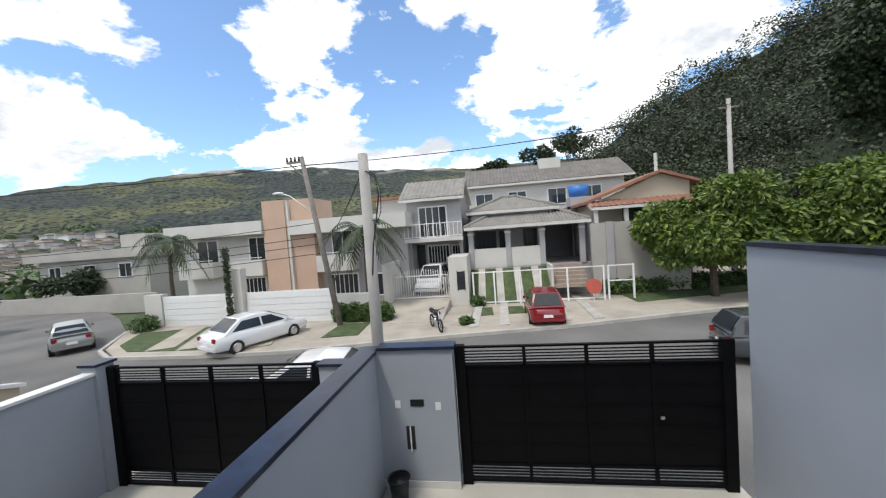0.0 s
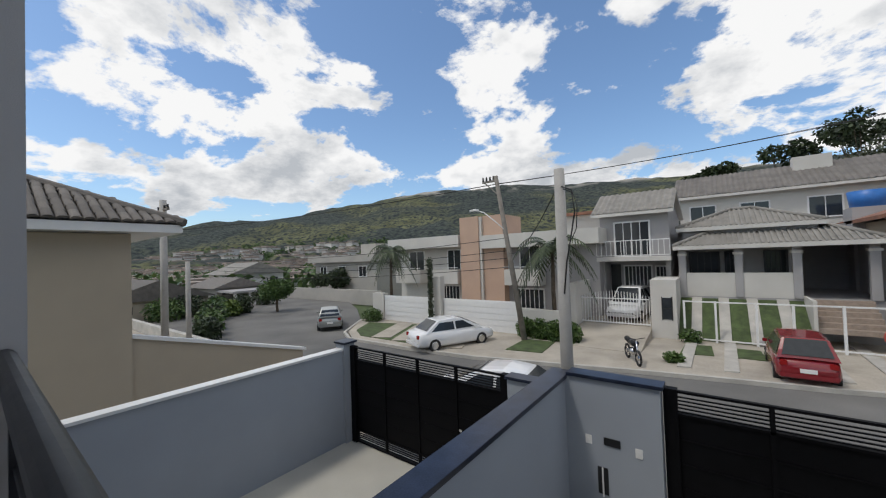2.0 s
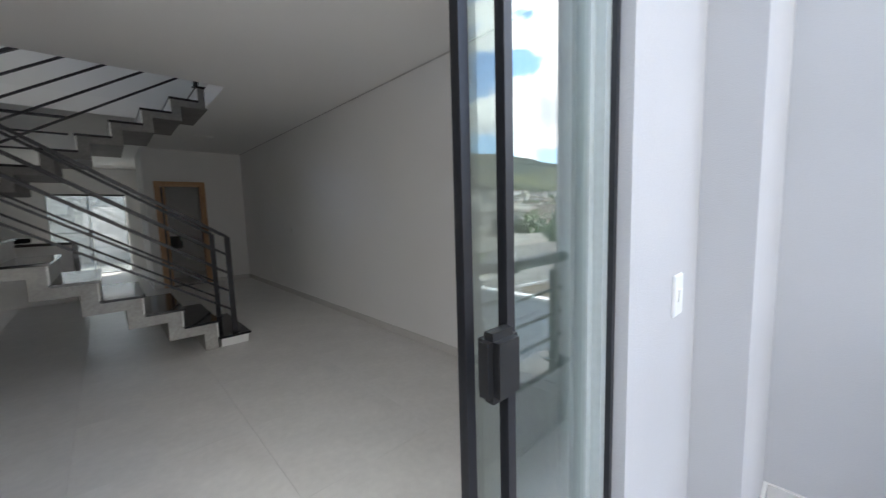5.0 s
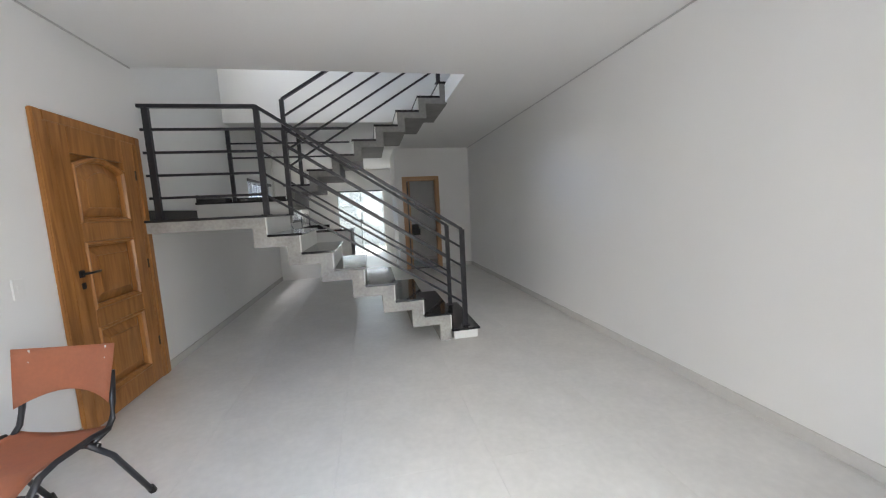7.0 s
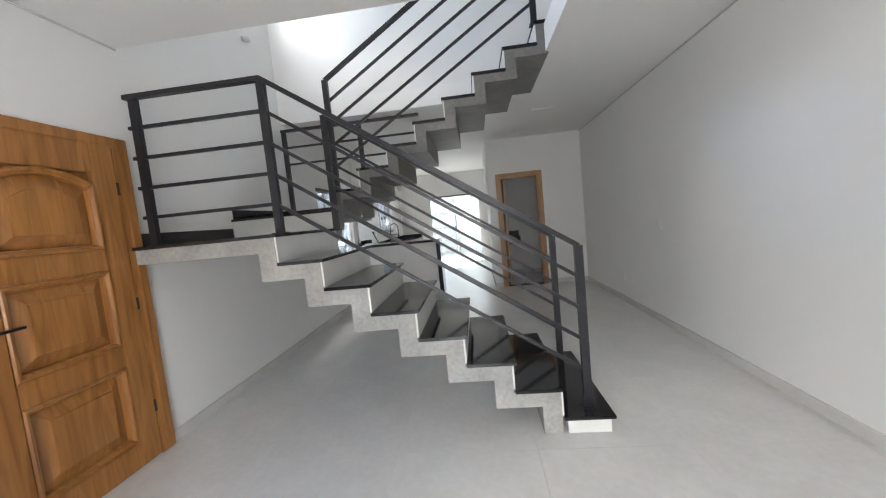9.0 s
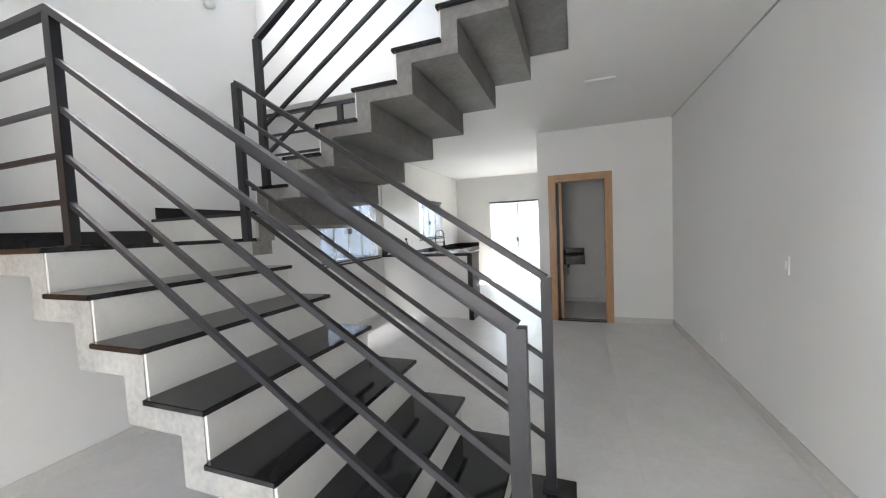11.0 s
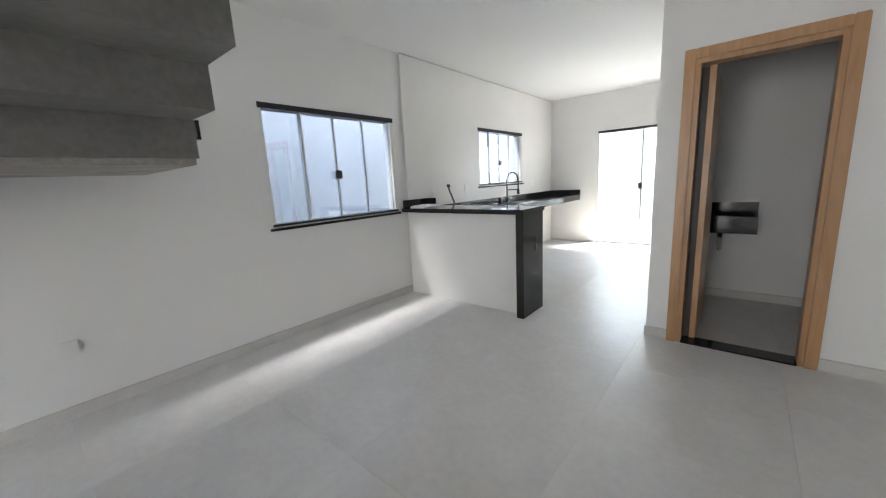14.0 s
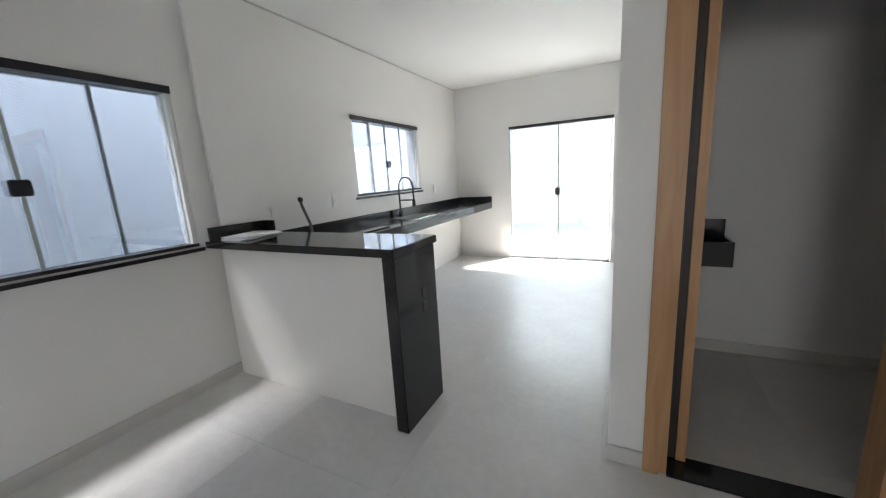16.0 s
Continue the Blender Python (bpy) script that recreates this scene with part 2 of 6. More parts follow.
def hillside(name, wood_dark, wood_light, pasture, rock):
    """Woods, open pasture and, high up, bare rock, each with its own outline; crowns give the fine grain. Patches also
    stand for sun and cloud shadow.
    """
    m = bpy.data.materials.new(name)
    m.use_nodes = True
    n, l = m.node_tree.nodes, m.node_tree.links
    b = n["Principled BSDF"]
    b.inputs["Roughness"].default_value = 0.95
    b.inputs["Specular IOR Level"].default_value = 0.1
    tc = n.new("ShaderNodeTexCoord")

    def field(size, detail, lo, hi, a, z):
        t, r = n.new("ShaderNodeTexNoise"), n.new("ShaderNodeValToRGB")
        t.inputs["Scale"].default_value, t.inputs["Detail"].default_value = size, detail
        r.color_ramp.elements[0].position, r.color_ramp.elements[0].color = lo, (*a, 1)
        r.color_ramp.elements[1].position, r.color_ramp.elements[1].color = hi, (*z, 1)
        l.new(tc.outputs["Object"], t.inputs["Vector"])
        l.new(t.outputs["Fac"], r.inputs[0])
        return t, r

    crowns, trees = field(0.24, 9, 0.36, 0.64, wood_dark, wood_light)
    # Large pale and dark patches put sunlit slopes and cloud shadow into the colour.
    _, sunlit_open_land = field(0.0075, 8, 0.50, 0.60, (0, 0, 0), (1, 1, 1))
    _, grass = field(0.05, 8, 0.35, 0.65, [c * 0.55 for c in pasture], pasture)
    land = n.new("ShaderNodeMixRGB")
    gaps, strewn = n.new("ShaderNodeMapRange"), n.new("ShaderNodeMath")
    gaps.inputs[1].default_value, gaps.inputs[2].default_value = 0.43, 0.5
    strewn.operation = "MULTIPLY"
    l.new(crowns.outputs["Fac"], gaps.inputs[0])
    l.new(sunlit_open_land.outputs[0], strewn.inputs[0])
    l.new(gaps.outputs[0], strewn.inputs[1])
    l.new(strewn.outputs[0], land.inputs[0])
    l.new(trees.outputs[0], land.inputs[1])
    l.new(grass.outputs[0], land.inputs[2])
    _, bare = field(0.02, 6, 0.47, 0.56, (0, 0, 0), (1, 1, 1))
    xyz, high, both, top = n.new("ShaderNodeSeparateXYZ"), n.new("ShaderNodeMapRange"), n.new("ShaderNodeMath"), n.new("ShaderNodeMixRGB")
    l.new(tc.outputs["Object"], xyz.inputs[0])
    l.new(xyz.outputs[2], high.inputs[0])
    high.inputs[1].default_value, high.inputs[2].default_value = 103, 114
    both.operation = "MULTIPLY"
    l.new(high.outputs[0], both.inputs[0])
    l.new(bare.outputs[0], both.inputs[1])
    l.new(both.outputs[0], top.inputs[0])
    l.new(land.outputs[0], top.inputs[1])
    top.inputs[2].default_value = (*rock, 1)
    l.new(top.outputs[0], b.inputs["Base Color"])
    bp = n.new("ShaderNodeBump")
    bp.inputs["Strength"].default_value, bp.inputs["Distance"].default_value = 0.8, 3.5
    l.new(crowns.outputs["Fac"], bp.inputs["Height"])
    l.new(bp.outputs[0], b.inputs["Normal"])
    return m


# The woods' blue tint stands in for distance haze.
FORESTM = hillside("mountain_woods_pasture_and_cloud_shade", (0.026, 0.033, 0.036), (0.078, 0.09, 0.076), (0.155, 0.16, 0.085), (0.36, 0.34, 0.30))
SLOPEM = mat("forest_floor", (0.018, 0.028, 0.011), 0.95, var=0.4, scale=0.3, bump=0.8, fine=2.0, relief=0.5)
TOWNM = mat("town_walls", (0.62, 0.6, 0.57), 0.9, var=0.2, scale=0.1)
TOWNR = mat("town_roofs", (0.34, 0.28, 0.24), 0.9, var=0.3, scale=0.1)


# ---- builders ----
def box(bm, x0, y0, z0, x1, y1, z1):
    vs = [bm.verts.new((x, y, z)) for z in (z0, z1) for y in (y0, y1) for x in (x0, x1)]
    for f in ((0, 2, 3, 1), (4, 5, 7, 6), (0, 1, 5, 4), (2, 6, 7, 3), (0, 4, 6, 2), (1, 3, 7, 5)):
        bm.faces.new([vs[i] for i in f])


def prism(bm, pts, z0, z1):
    """An upright prism over a plan outline (counter-clockwise)."""
    a, b = [bm.verts.new((x, y, z0)) for x, y in pts], [bm.verts.new((x, y, z1)) for x, y in pts]
    bm.faces.new(a[::-1])
    bm.faces.new(b)
    for i in range(len(pts)):
        j = (i + 1) % len(pts)
        bm.faces.new((a[i], a[j], b[j], b[i]))


def slab(bm, pts, axis, lo, hi):
    """A profile of (u, v) points given thickness along x or y; u, v are the other two axes."""
    put = (lambda u, v, w: (w, u, v)) if axis == "x" else (lambda u, v, w: (u, w, v))
    a, b = [bm.verts.new(put(u, v, lo)) for u, v in pts], [bm.verts.new(put(u, v, hi)) for u, v in pts]
    bm.faces.new(a)
    bm.faces.new(b[::-1])
    for i in range(len(pts)):
        j = (i + 1) % len(pts)
        bm.faces.new((a[j], a[i], b[i], b[j]))
    bmesh.ops.recalc_face_normals(bm, faces=bm.faces)


def tube(bm, pts, r, n=8, r1=None):
    """A round bar along a line of points, tapering from r to r1."""
    pts = [Vector(p) for p in pts]
    r1 = r if r1 is None else r1
    rings = []
    for i, p in enumerate(pts):
        d = (pts[min(i + 1, len(pts) - 1)] - pts[max(i - 1, 0)]).normalized()
        u = d.cross(Vector((0, 0, 1)) if abs(d.z) < 0.9 else Vector((1, 0, 0))).normalized()
        v = d.cross(u)
        rr = r + (r1 - r) * i / max(1, len(pts) - 1)
        rings.append([bm.verts.new(p + (u * math.cos(a) + v * math.sin(a)) * rr) for a in (2 * math.pi * k / n for k in range(n))])
    for a, b in zip(rings, rings[1:]):
        for k in range(n):
            bm.faces.new((a[k], a[(k + 1) % n], b[(k + 1) % n], b[k]))
    bm.faces.new(rings[0])
    bm.faces.new(rings[-1][::-1])
    bmesh.ops.recalc_face_normals(bm, faces=bm.faces)


def bar(bm, p, q, w, h):
    """A square bar from p to q, w wide across and h high."""
    p, q = Vector(p), Vector(q)
    d = (q - p).normalized()
    u = d.cross(Vector((0, 0, 1)) if abs(d.z) < 0.95 else Vector((0, 1, 0))).normalized()
    v = u.cross(d)
    rings = [[bm.verts.new(c + u * (a * w / 2) + v * (b * h / 2)) for a, b in ((-1, -1), (1, -1), (1, 1), (-1, 1))] for c in (p, q)]
    for k in range(4):
        bm.faces.new((rings[0][k], rings[0][(k + 1) % 4], rings[1][(k + 1) % 4], rings[1][k]))
    bm.faces.new(rings[0])
    bm.faces.new(rings[1][::-1])
    bmesh.ops.recalc_face_normals(bm, faces=bm.faces)


def mesh(name, bm, material, bevel=0.0, smooth=False):
    if bevel:
        bmesh.ops.bevel(bm, geom=bm.edges[:], offset=bevel, segments=2, affect="EDGES", clamp_overlap=True)
    me = bpy.data.meshes.new(name)
    bm.to_mesh(me)
    bm.free()
    me.materials.append(material)
    if smooth:
        for p in me.polygons:
            p.use_smooth = True
    return me


def world_of(o):
    m = o.matrix_basis
    return world_of(o.parent) @ o.matrix_parent_inverse @ m if o.parent else m.copy()


def thing(name, at, label, category, group="", rz=0):
    ob = new(name)
    ob.empty_display_size = 0.1
    ob.matrix_basis = pose(*at, 0, 0, rz)
    return tagged(ob, label, category, group)


def part(name, bm, material, parent, label="", local=False, bevel=0.0, smooth=False):
    """One mesh under a thing; its points are in the world unless local."""
    ob = new(name, mesh(name, bm, material, bevel, smooth))
    ob.parent = parent
    if not local:
        ob.matrix_parent_inverse = world_of(parent).inverted()
    return tagged(ob, label)


def boxes(name, rows, material, parent, label="", local=False, bevel=0.0):
    bm = bmesh.new()
    for r in rows:
        box(bm, *r)
    return part(name, bm, material, parent, label, local, bevel)


def structure(name, rows, material, label, category, bevel=0.0):
    bm = bmesh.new()
    for r in rows:
        box(bm, *r)
    return tagged(new(name, mesh(name, bm, material, bevel)), label, category, kind="structure")


def wall_rows(a0, a1, z0, z1, c0, c1, along, holes):
    """The boxes of a wall from a0 to a1 along x or y with holes (a, b, z, z)."""
    rows, cuts = [], sorted({a0, a1, *[h[0] for h in holes], *[h[1] for h in holes]})
    for a, b in zip(cuts, cuts[1:]):
        zs = sorted([(h[2], h[3]) for h in holes if h[0] <= a and h[1] >= b])
        z = z0
        for lo, hi in [*zs, (z1, z1)]:
            if lo > z:
                rows.append((a, c0, z, b, c1, lo) if along == "x" else (c0, a, z, c1, b, lo))
            z = hi
    return rows


H = 2.73

# ---- the house: shell ----
RX, BW, BACK = 4.25, 8.6, 12.62
structure("subfloor", [(0, 0, -0.25, RX, BACK, -0.012)], GROUT, "grey grout bed under the porcelain floor", "floor")
structure("ceiling", [(0, -0.06, H, RX, 4.07, H + 0.22), (3.0, 4.07, H, RX, 6.12, H + 0.22), (0, 6.12, H, RX, BACK, H + 0.22)], CEIL, "smooth white painted plaster ceiling with a stairwell opening", "ceiling")
structure("ceiling_upper", [(-0.15, 3.9, 5.5, RX + 0.15, 6.4, 5.65)], CEIL, "white plaster ceiling high over the stairwell", "ceiling")
structure("wall_right", [(RX, -0.06, 0, RX + 0.15, BACK + 0.15, H + 0.22), (RX, 3.9, H + 0.22, RX + 0.15, 6.3, 5.5)], WHITE, "long plain white painted living room wall", "wall")
structure("wall_left", wall_rows(-0.06, 8.5, 0, H + 0.22, -0.15, 0, "y", [(3.05, 3.95, 0, 2.1), (6.88, 8.345, 1.005, 2.025)]), WHITE, "white painted wall with a door and a window", "wall")
structure("wall_kitchen", wall_rows(8.5, BACK, 0, H + 0.22, -0.15, 0.03, "y", [(10.0, 11.35, 1.22, 2.05)]), KTILE, "white tiled kitchen wall with a window", "wall")
structure("wall_stairwell", [*wall_rows(3.9, 6.3, H + 0.22, 5.5, -0.15, 0, "y", [(4.3, 5.9, 4.0, 5.1)]), (0, 6.121, H + 0.22, RX, 6.3, 5.5), (0, 3.9, H + 0.22, RX, 4.069, 5.5)], WHITE, "bright white stairwell walls of the upper floor", "wall")
structure("wall_back", wall_rows(0.03, RX, 0, H + 0.22, BACK, BACK + 0.15, "x", [(0.93, 2.4, 0, 2.06)]), WHITE, "white wall with a glazed door to the yard", "wall")
structure("wall_bath", [*wall_rows(2.55, RX, 0, H, BW, BW + 0.12, "x", [(2.76, 3.47, 0, 2.05)]), (2.55, BW + 0.12, 0, 2.67, 10.0, H), (2.55, 10.0, 0, RX, 10.12, H)], WHITE, "white partition round the small washroom", "wall")
structure("wall_front", wall_rows(-0.15, RX, -0.02, H + 0.22, -0.09, -0.06, "x", [(1.06, 2.74, -0.02, 2.12)]) + wall_rows(0.0, RX, 0, H, -0.06, 0.06, "x", [(1.06, 2.74, 0, 2.12)]), GREYPAINT, "grey textured facade wall round the glass door", "wall")
structure("wall_front_lining", wall_rows(0.0, RX, 0, H, 0.06, 0.075, "x", [(1.06, 2.74, 0, 2.12)]), WHITE, "white inner face of the front wall", "wall")
structure("facade_pier", [(3.30, -0.23, -0.02, 4.02, -0.09, 2.95)], GREYPAINT, "grey textured pier beside the balcony", "pier")
structure("balcony_side_wall", [(4.02, -0.845, -3.2, 4.3, -0.09, 2.95)], GREYPAINT, "grey textured wall closing the balcony's end", "wall")
# Out of view; added to block light from the balcony's -x end.
structure("balcony_shade_wall", [(-0.32, -0.87, -3.2, -0.152, -0.09, 2.95)], GREYPAINT, "unseen grey wall added to shade the balcony", "wall")
structure("house_base", [(-0.15, -0.92, -3.2, 4.02, -0.25, -0.25), (-0.15, -0.06, -3.2, RX + 0.15, BACK + 0.15, -0.26)], COURTPAINT, "blue grey base of the house", "wall")
structure("balcony_floor", [(-0.15, -0.77, -0.245, 4.02, -0.09, -0.002)], PORC, "pale tiled balcony floor", "floor")
structure("balcony_skirting", [(4.005, -0.77, -0.002, 4.02, -0.23, 0.10), (3.3, -0.245, -0.002, 4.005, -0.23, 0.10), (2.76, -0.105, -0.002, 3.3, -0.09, 0.10)], SKIRT, "cream tiled skirting of the balcony", "skirting")
structure("balcony_parapet", [(-0.15, -0.92, -0.24, 4.02, -0.77, 0.385)], GREYPAINT, "low grey balcony parapet", "parapet")
structure("parapet_cap", [(-0.15, -0.945, 0.385, 4.018, -0.752, 0.415)], GRANITE, "black granite cap on the balcony parapet", "coping", 0.004)
structure("door_sill", [(1.06, -0.1, -0.001, 2.74, 0.08, 0.004)], GRANITE, "black granite door sill", "sill")
structure("baseboard", [(0.0, 0.075, 0, 0.012, 3.02, 0.08), (0.0, 3.98, 0, 0.012, 8.5, 0.08), (RX - 0.012, 0.075, 0, RX, BW, 0.08), (2.55, BW - 0.012, 0, 2.70, BW, 0.08), (3.535, BW - 0.012, 0, RX - 0.012, BW, 0.08), (2.538, BW - 0.012, 0, 2.55, 10.12, 0.08), (2.67, 9.988, 0, RX, 10.0, 0.08), (RX - 0.012, 8.72, 0, RX, 9.988, 0.08)], SKIRT, "pale porcelain skirting along the walls", "skirting")

# grey strips coloured as the shade of a gap between ceiling and walls
structure("trim", [(0.0, 0.08, H - 0.014, 0.008, 4.07, H - 0.002), (RX - 0.008, 0.08, H - 0.014, RX, BW, H - 0.002), (0.03, 8.5, H - 0.014, 0.038, BACK, H - 0.002)], mat("shadow_gap_grey", (0.55, 0.54, 0.53), 0.8), "thin grey strip for the shade where ceiling meets wall", "trim")


def plate(name, x, y, z, axis, side, label, w=0.075, h=0.115):
    """A white switch or socket plate on a wall whose face has the normal side along axis."""
    t = thing(name, (x, y, z), label, "switch" if "switch" in name else "socket")
    d0, d1 = sorted((0, side * 0.009))
    k0, k1 = sorted((side * 0.009, side * 0.014))
    s = 0.014 if "switch" in name else 0.017
    if axis == "x":
        boxes("plate", [(d0, -w / 2, -h / 2, d1, w / 2, h / 2)], PLASTICW, t, local=True, bevel=0.003)
        boxes("key", [(k0, -s, -s * 1.3, k1, s, s * 1.3)], PLASTICW, t, local=True, bevel=0.002)
    else:
        boxes("plate", [(-w / 2, d0, -h / 2, w / 2, d1, h / 2)], PLASTICW, t, local=True, bevel=0.003)
        boxes("key", [(-s, k0, -s * 1.3, s, k1, s * 1.3)], PLASTICW, t, local=True, bevel=0.002)
    return t


plate("light_switch", 3.08, -0.09, 1.11, "y", -1, "white light switch on the grey balcony wall")
plate("light_switch", 0.0, 2.74, 1.06, "x", 1, "white light switch beside the wooden door")
plate("power_socket", 0.0, 5.55, 0.43, "x", 1, "white power socket low on the white wall")
plate("power_socket", RX, 6.95, 0.35, "x", -1, "white power socket low on the long wall")
plate("power_socket", RX, 5.9, 1.1, "x", -1, "white blank plate on the long white wall")
plate("power_socket", 0.03, 8.95, 1.16, "x", 1, "white socket above the granite upstand")
plate("power_socket", 0.03, 9.65, 1.2, "x", 1, "white socket on the kitchen tiles")
plate("light_switch", 0.03, 11.75, 1.2, "x", 1, "white switch beside the kitchen window")

drain = thing("floor_drain", (3.88, -0.42, -0.002), "white square drain grate set in balcony floor", "drain")
boxes("grate", [(-0.05, -0.05, 0, 0.05, 0.05, 0.004)], PLASTICW, drain, local=True)
for i in range(4):
    for j in range(4):
        boxes("slot", [(-0.038 + i * 0.021, -0.038 + j * 0.021, 0.004, -0.027 + i * 0.021, -0.027 + j * 0.021, 0.0055)], PLASTICB, drain, local=True)

# ---- glass doors and windows ----
door = tagged(new("door_1"), "sliding four-leaf glass door, open, black trim", "glass door", kind="structure")
boxes("head_track", [(1.06, -0.05, 2.08, 2.74, 0.05, 2.119)], STEEL, door)
boxes("jamb", [(2.70, -0.05, 0.004, 2.739, 0.05, 2.08)], ALU, door)
boxes("jamb", [(2.725, -0.062, 0.004, 2.7395, -0.05, 2.08)], STEEL, door, "black rubber seal")
boxes("jamb", [(1.061, -0.05, 0.004, 1.10, 0.05, 2.08)], ALU, door)
for x0, x1, y in ((2.345, 2.70, 0.02), (2.40, 2.70, -0.02), (1.10, 1.49, 0.02), (1.12, 1.52, -0.02)):
    lf = boxes("leaf", [(x0, y - 0.004, 0.012, x1, y + 0.004, 2.08)], GREENPANE, door, "clear tempered glass leaf")
    lf.visible_shadow = False
    for xe in (x0, x1 - 0.02):
        boxes("stile", [(xe, y - 0.009, 0.012, xe + 0.02, y + 0.009, 2.079)], STEEL if 1.2 < xe < 2.5 else ALU, lf, "slim edge profile")
for y0, y1 in ((-0.07, -0.03),):
    boxes("pull_handle", [(2.316, y0, 1.08, 2.386, y1, 1.185)], PLASTICB, door, "black plastic lock and pull", bevel=0.012)


def window(name, y0, y1, z0, z1, face, label):
    """Four glass leaves in a black rail on the wall at x = 0."""
    w = tagged(new(name), label, "window", kind="structure")
    boxes("window_frame", [(face - 0.11, y0, z1 - 0.045, face + 0.012, y1, z1 - 0.001)], STEEL, w, "black top rail")
    boxes("window_frame", [(face - 0.11, y0, z0 + 0.001, face + 0.01, y1, z0 + 0.02)], STEEL, w, "black bottom rail")
    boxes("window_sill", [(face, y0 - 0.03, z0 - 0.035, face + 0.02, y1 + 0.03, z0 - 0.012)], GRANITE, w, "black granite sill")
    boxes("jamb", [(face - 0.11, y1 - 0.03, z0 + 0.02, face - 0.004, y1 - 0.001, z1 - 0.045)], WHITEM, w)
    boxes("jamb", [(face - 0.11, y0 + 0.001, z0 + 0.02, face - 0.004, y0 + 0.03, z1 - 0.045)], WHITEM, w)
    step = (y1 - y0 - 0.06) / 4
    for i in range(4):
        x = face - (0.045 if i in (0, 3) else 0.065)
        a, b = y0 + 0.03 + i * step - 0.012, y0 + 0.03 + (i + 1) * step + 0.012
        p = boxes("pane", [(x - 0.004, a, z0 + 0.02, x + 0.004, b, z1 - 0.045)], PANE, w)
        p.visible_shadow = False
        boxes("stile", [(x - 0.008, b - 0.018, z0 + 0.021, x + 0.008, b, z1 - 0.046)], ALU, p, "grey aluminium edge")
    c, zc = (y0 + y1) / 2, (z0 + z1) / 2 - 0.08
    boxes("lock", [(face - 0.04, c - 0.045, zc - 0.04, face - 0.015, c + 0.035, zc + 0.04)], PLASTICB, w, "black window lock", bevel=0.006)
    return w


window("window_1", 6.88, 8.345, 1.005, 2.025, 0.0, "sliding four-leaf window with black top rail")
window("window_2", 10.0, 11.35, 1.22, 2.05, 0.03, "kitchen sliding window with black top rail")
yd = tagged(new("door_2"), "glass door to the bright yard, closed", "glass door", kind="structure")
boxes("head_track", [(0.93, BACK - 0.01, 2.02, 2.4, BACK + 0.1, 2.059)], STEEL, yd)
boxes("bottom_track", [(0.93, BACK - 0.005, 0.0, 2.4, BACK + 0.1, 0.014)], STEEL, yd)
boxes("jamb", [(0.931, BACK, 0.014, 0.95, BACK + 0.09, 2.02)], ALU, yd)
for x0, x1, y in ((0.95, 1.68, 0.03), (1.65, 2.39, 0.055)):
    p = boxes("leaf", [(x0, BACK + y - 0.004, 0.014, x1, BACK + y + 0.004, 2.02)], YARDPANE, yd)
    p.visible_shadow = False
    boxes("stile", [(x1 - 0.02, BACK + y - 0.008, 0.014, x1, BACK + y + 0.008, 2.019)], ALU, p)
boxes("lock", [(1.62, BACK - 0.01, 1.0, 1.69, BACK + 0.02, 1.11)], PLASTICB, yd, "black lock", bevel=0.006)
boxes("pull_handle", [(0.965, BACK, 0.98, 0.98, BACK + 0.02, 1.06)], CHROME, yd)

# ---- wooden doors ----
ed = tagged(new("door_3"), "closed panelled wooden entrance door in a wooden frame", "door", kind="structure")
boxes("door_frame", [(-0.14, 3.051, 0, 0.022, 3.09, 2.099), (-0.14, 3.91, 0, 0.022, 3.949, 2.099), (-0.14, 3.09, 2.06, 0.022, 3.91, 2.099)], DOORWOOD, ed)
boxes("casing", [(0.001, 2.985, 0, 0.03, 3.055, 2.115), (0.001, 3.945, 0, 0.03, 4.012, 2.115), (0.001, 3.055, 2.05, 0.03, 3.945, 2.115)], DOORWOOD, ed, bevel=0.006)
lf = boxes("leaf", [(-0.04, 3.094, 0.008, -0.02, 3.906, 2.056)], DOORWOOD, ed)
for y0, y1 in ((3.094, 3.235), (3.765, 3.906)):
    boxes("stile", [(-0.02, y0, 0.008, 0.022, y1, 2.056)], DOORWOOD, lf, bevel=0.003)
for z0, z1 in ((0.008, 0.17), (0.67, 0.80), (1.28, 1.41), (1.88, 2.056)):
    boxes("rail", [(-0.02, 3.236, z0, 0.022, 3.764, z1)], DOORWOOD, lf, bevel=0.003)


def panel_outline(z0, z1, inset, arch):
    """Four sides of a door panel, the top one arched where asked."""
    y0, y1 = 3.237 + inset, 3.763 - inset
    top = [(y1 - (y1 - y0) * k / 10, z1 - inset - arch + arch * math.sin(math.pi * k / 10)) for k in range(11)]
    return [(y0, z0 + inset), (y1, z0 + inset)] + top


def panel_ring(bm, steps, z0, z1, arch, fill):
    """A moulded border whose steps are (inset, height); filled in the middle for a panel."""
    loops = [[bm.verts.new((x, y, z)) for y, z in panel_outline(z0, z1, inset, arch)] for inset, x in steps]
    for lo, hi in zip(loops, loops[1:]):
        for k in range(len(lo)):
            n = (k + 1) % len(lo)
            bm.faces.new((lo[k], lo[n], hi[n], hi[k]))
    if fill:
        cap = bm.faces.new(loops[-1])
    bmesh.ops.recalc_face_normals(bm, faces=bm.faces[:])
    if fill and cap.normal.x < 0:
        bmesh.ops.reverse_faces(bm, faces=bm.faces[:])


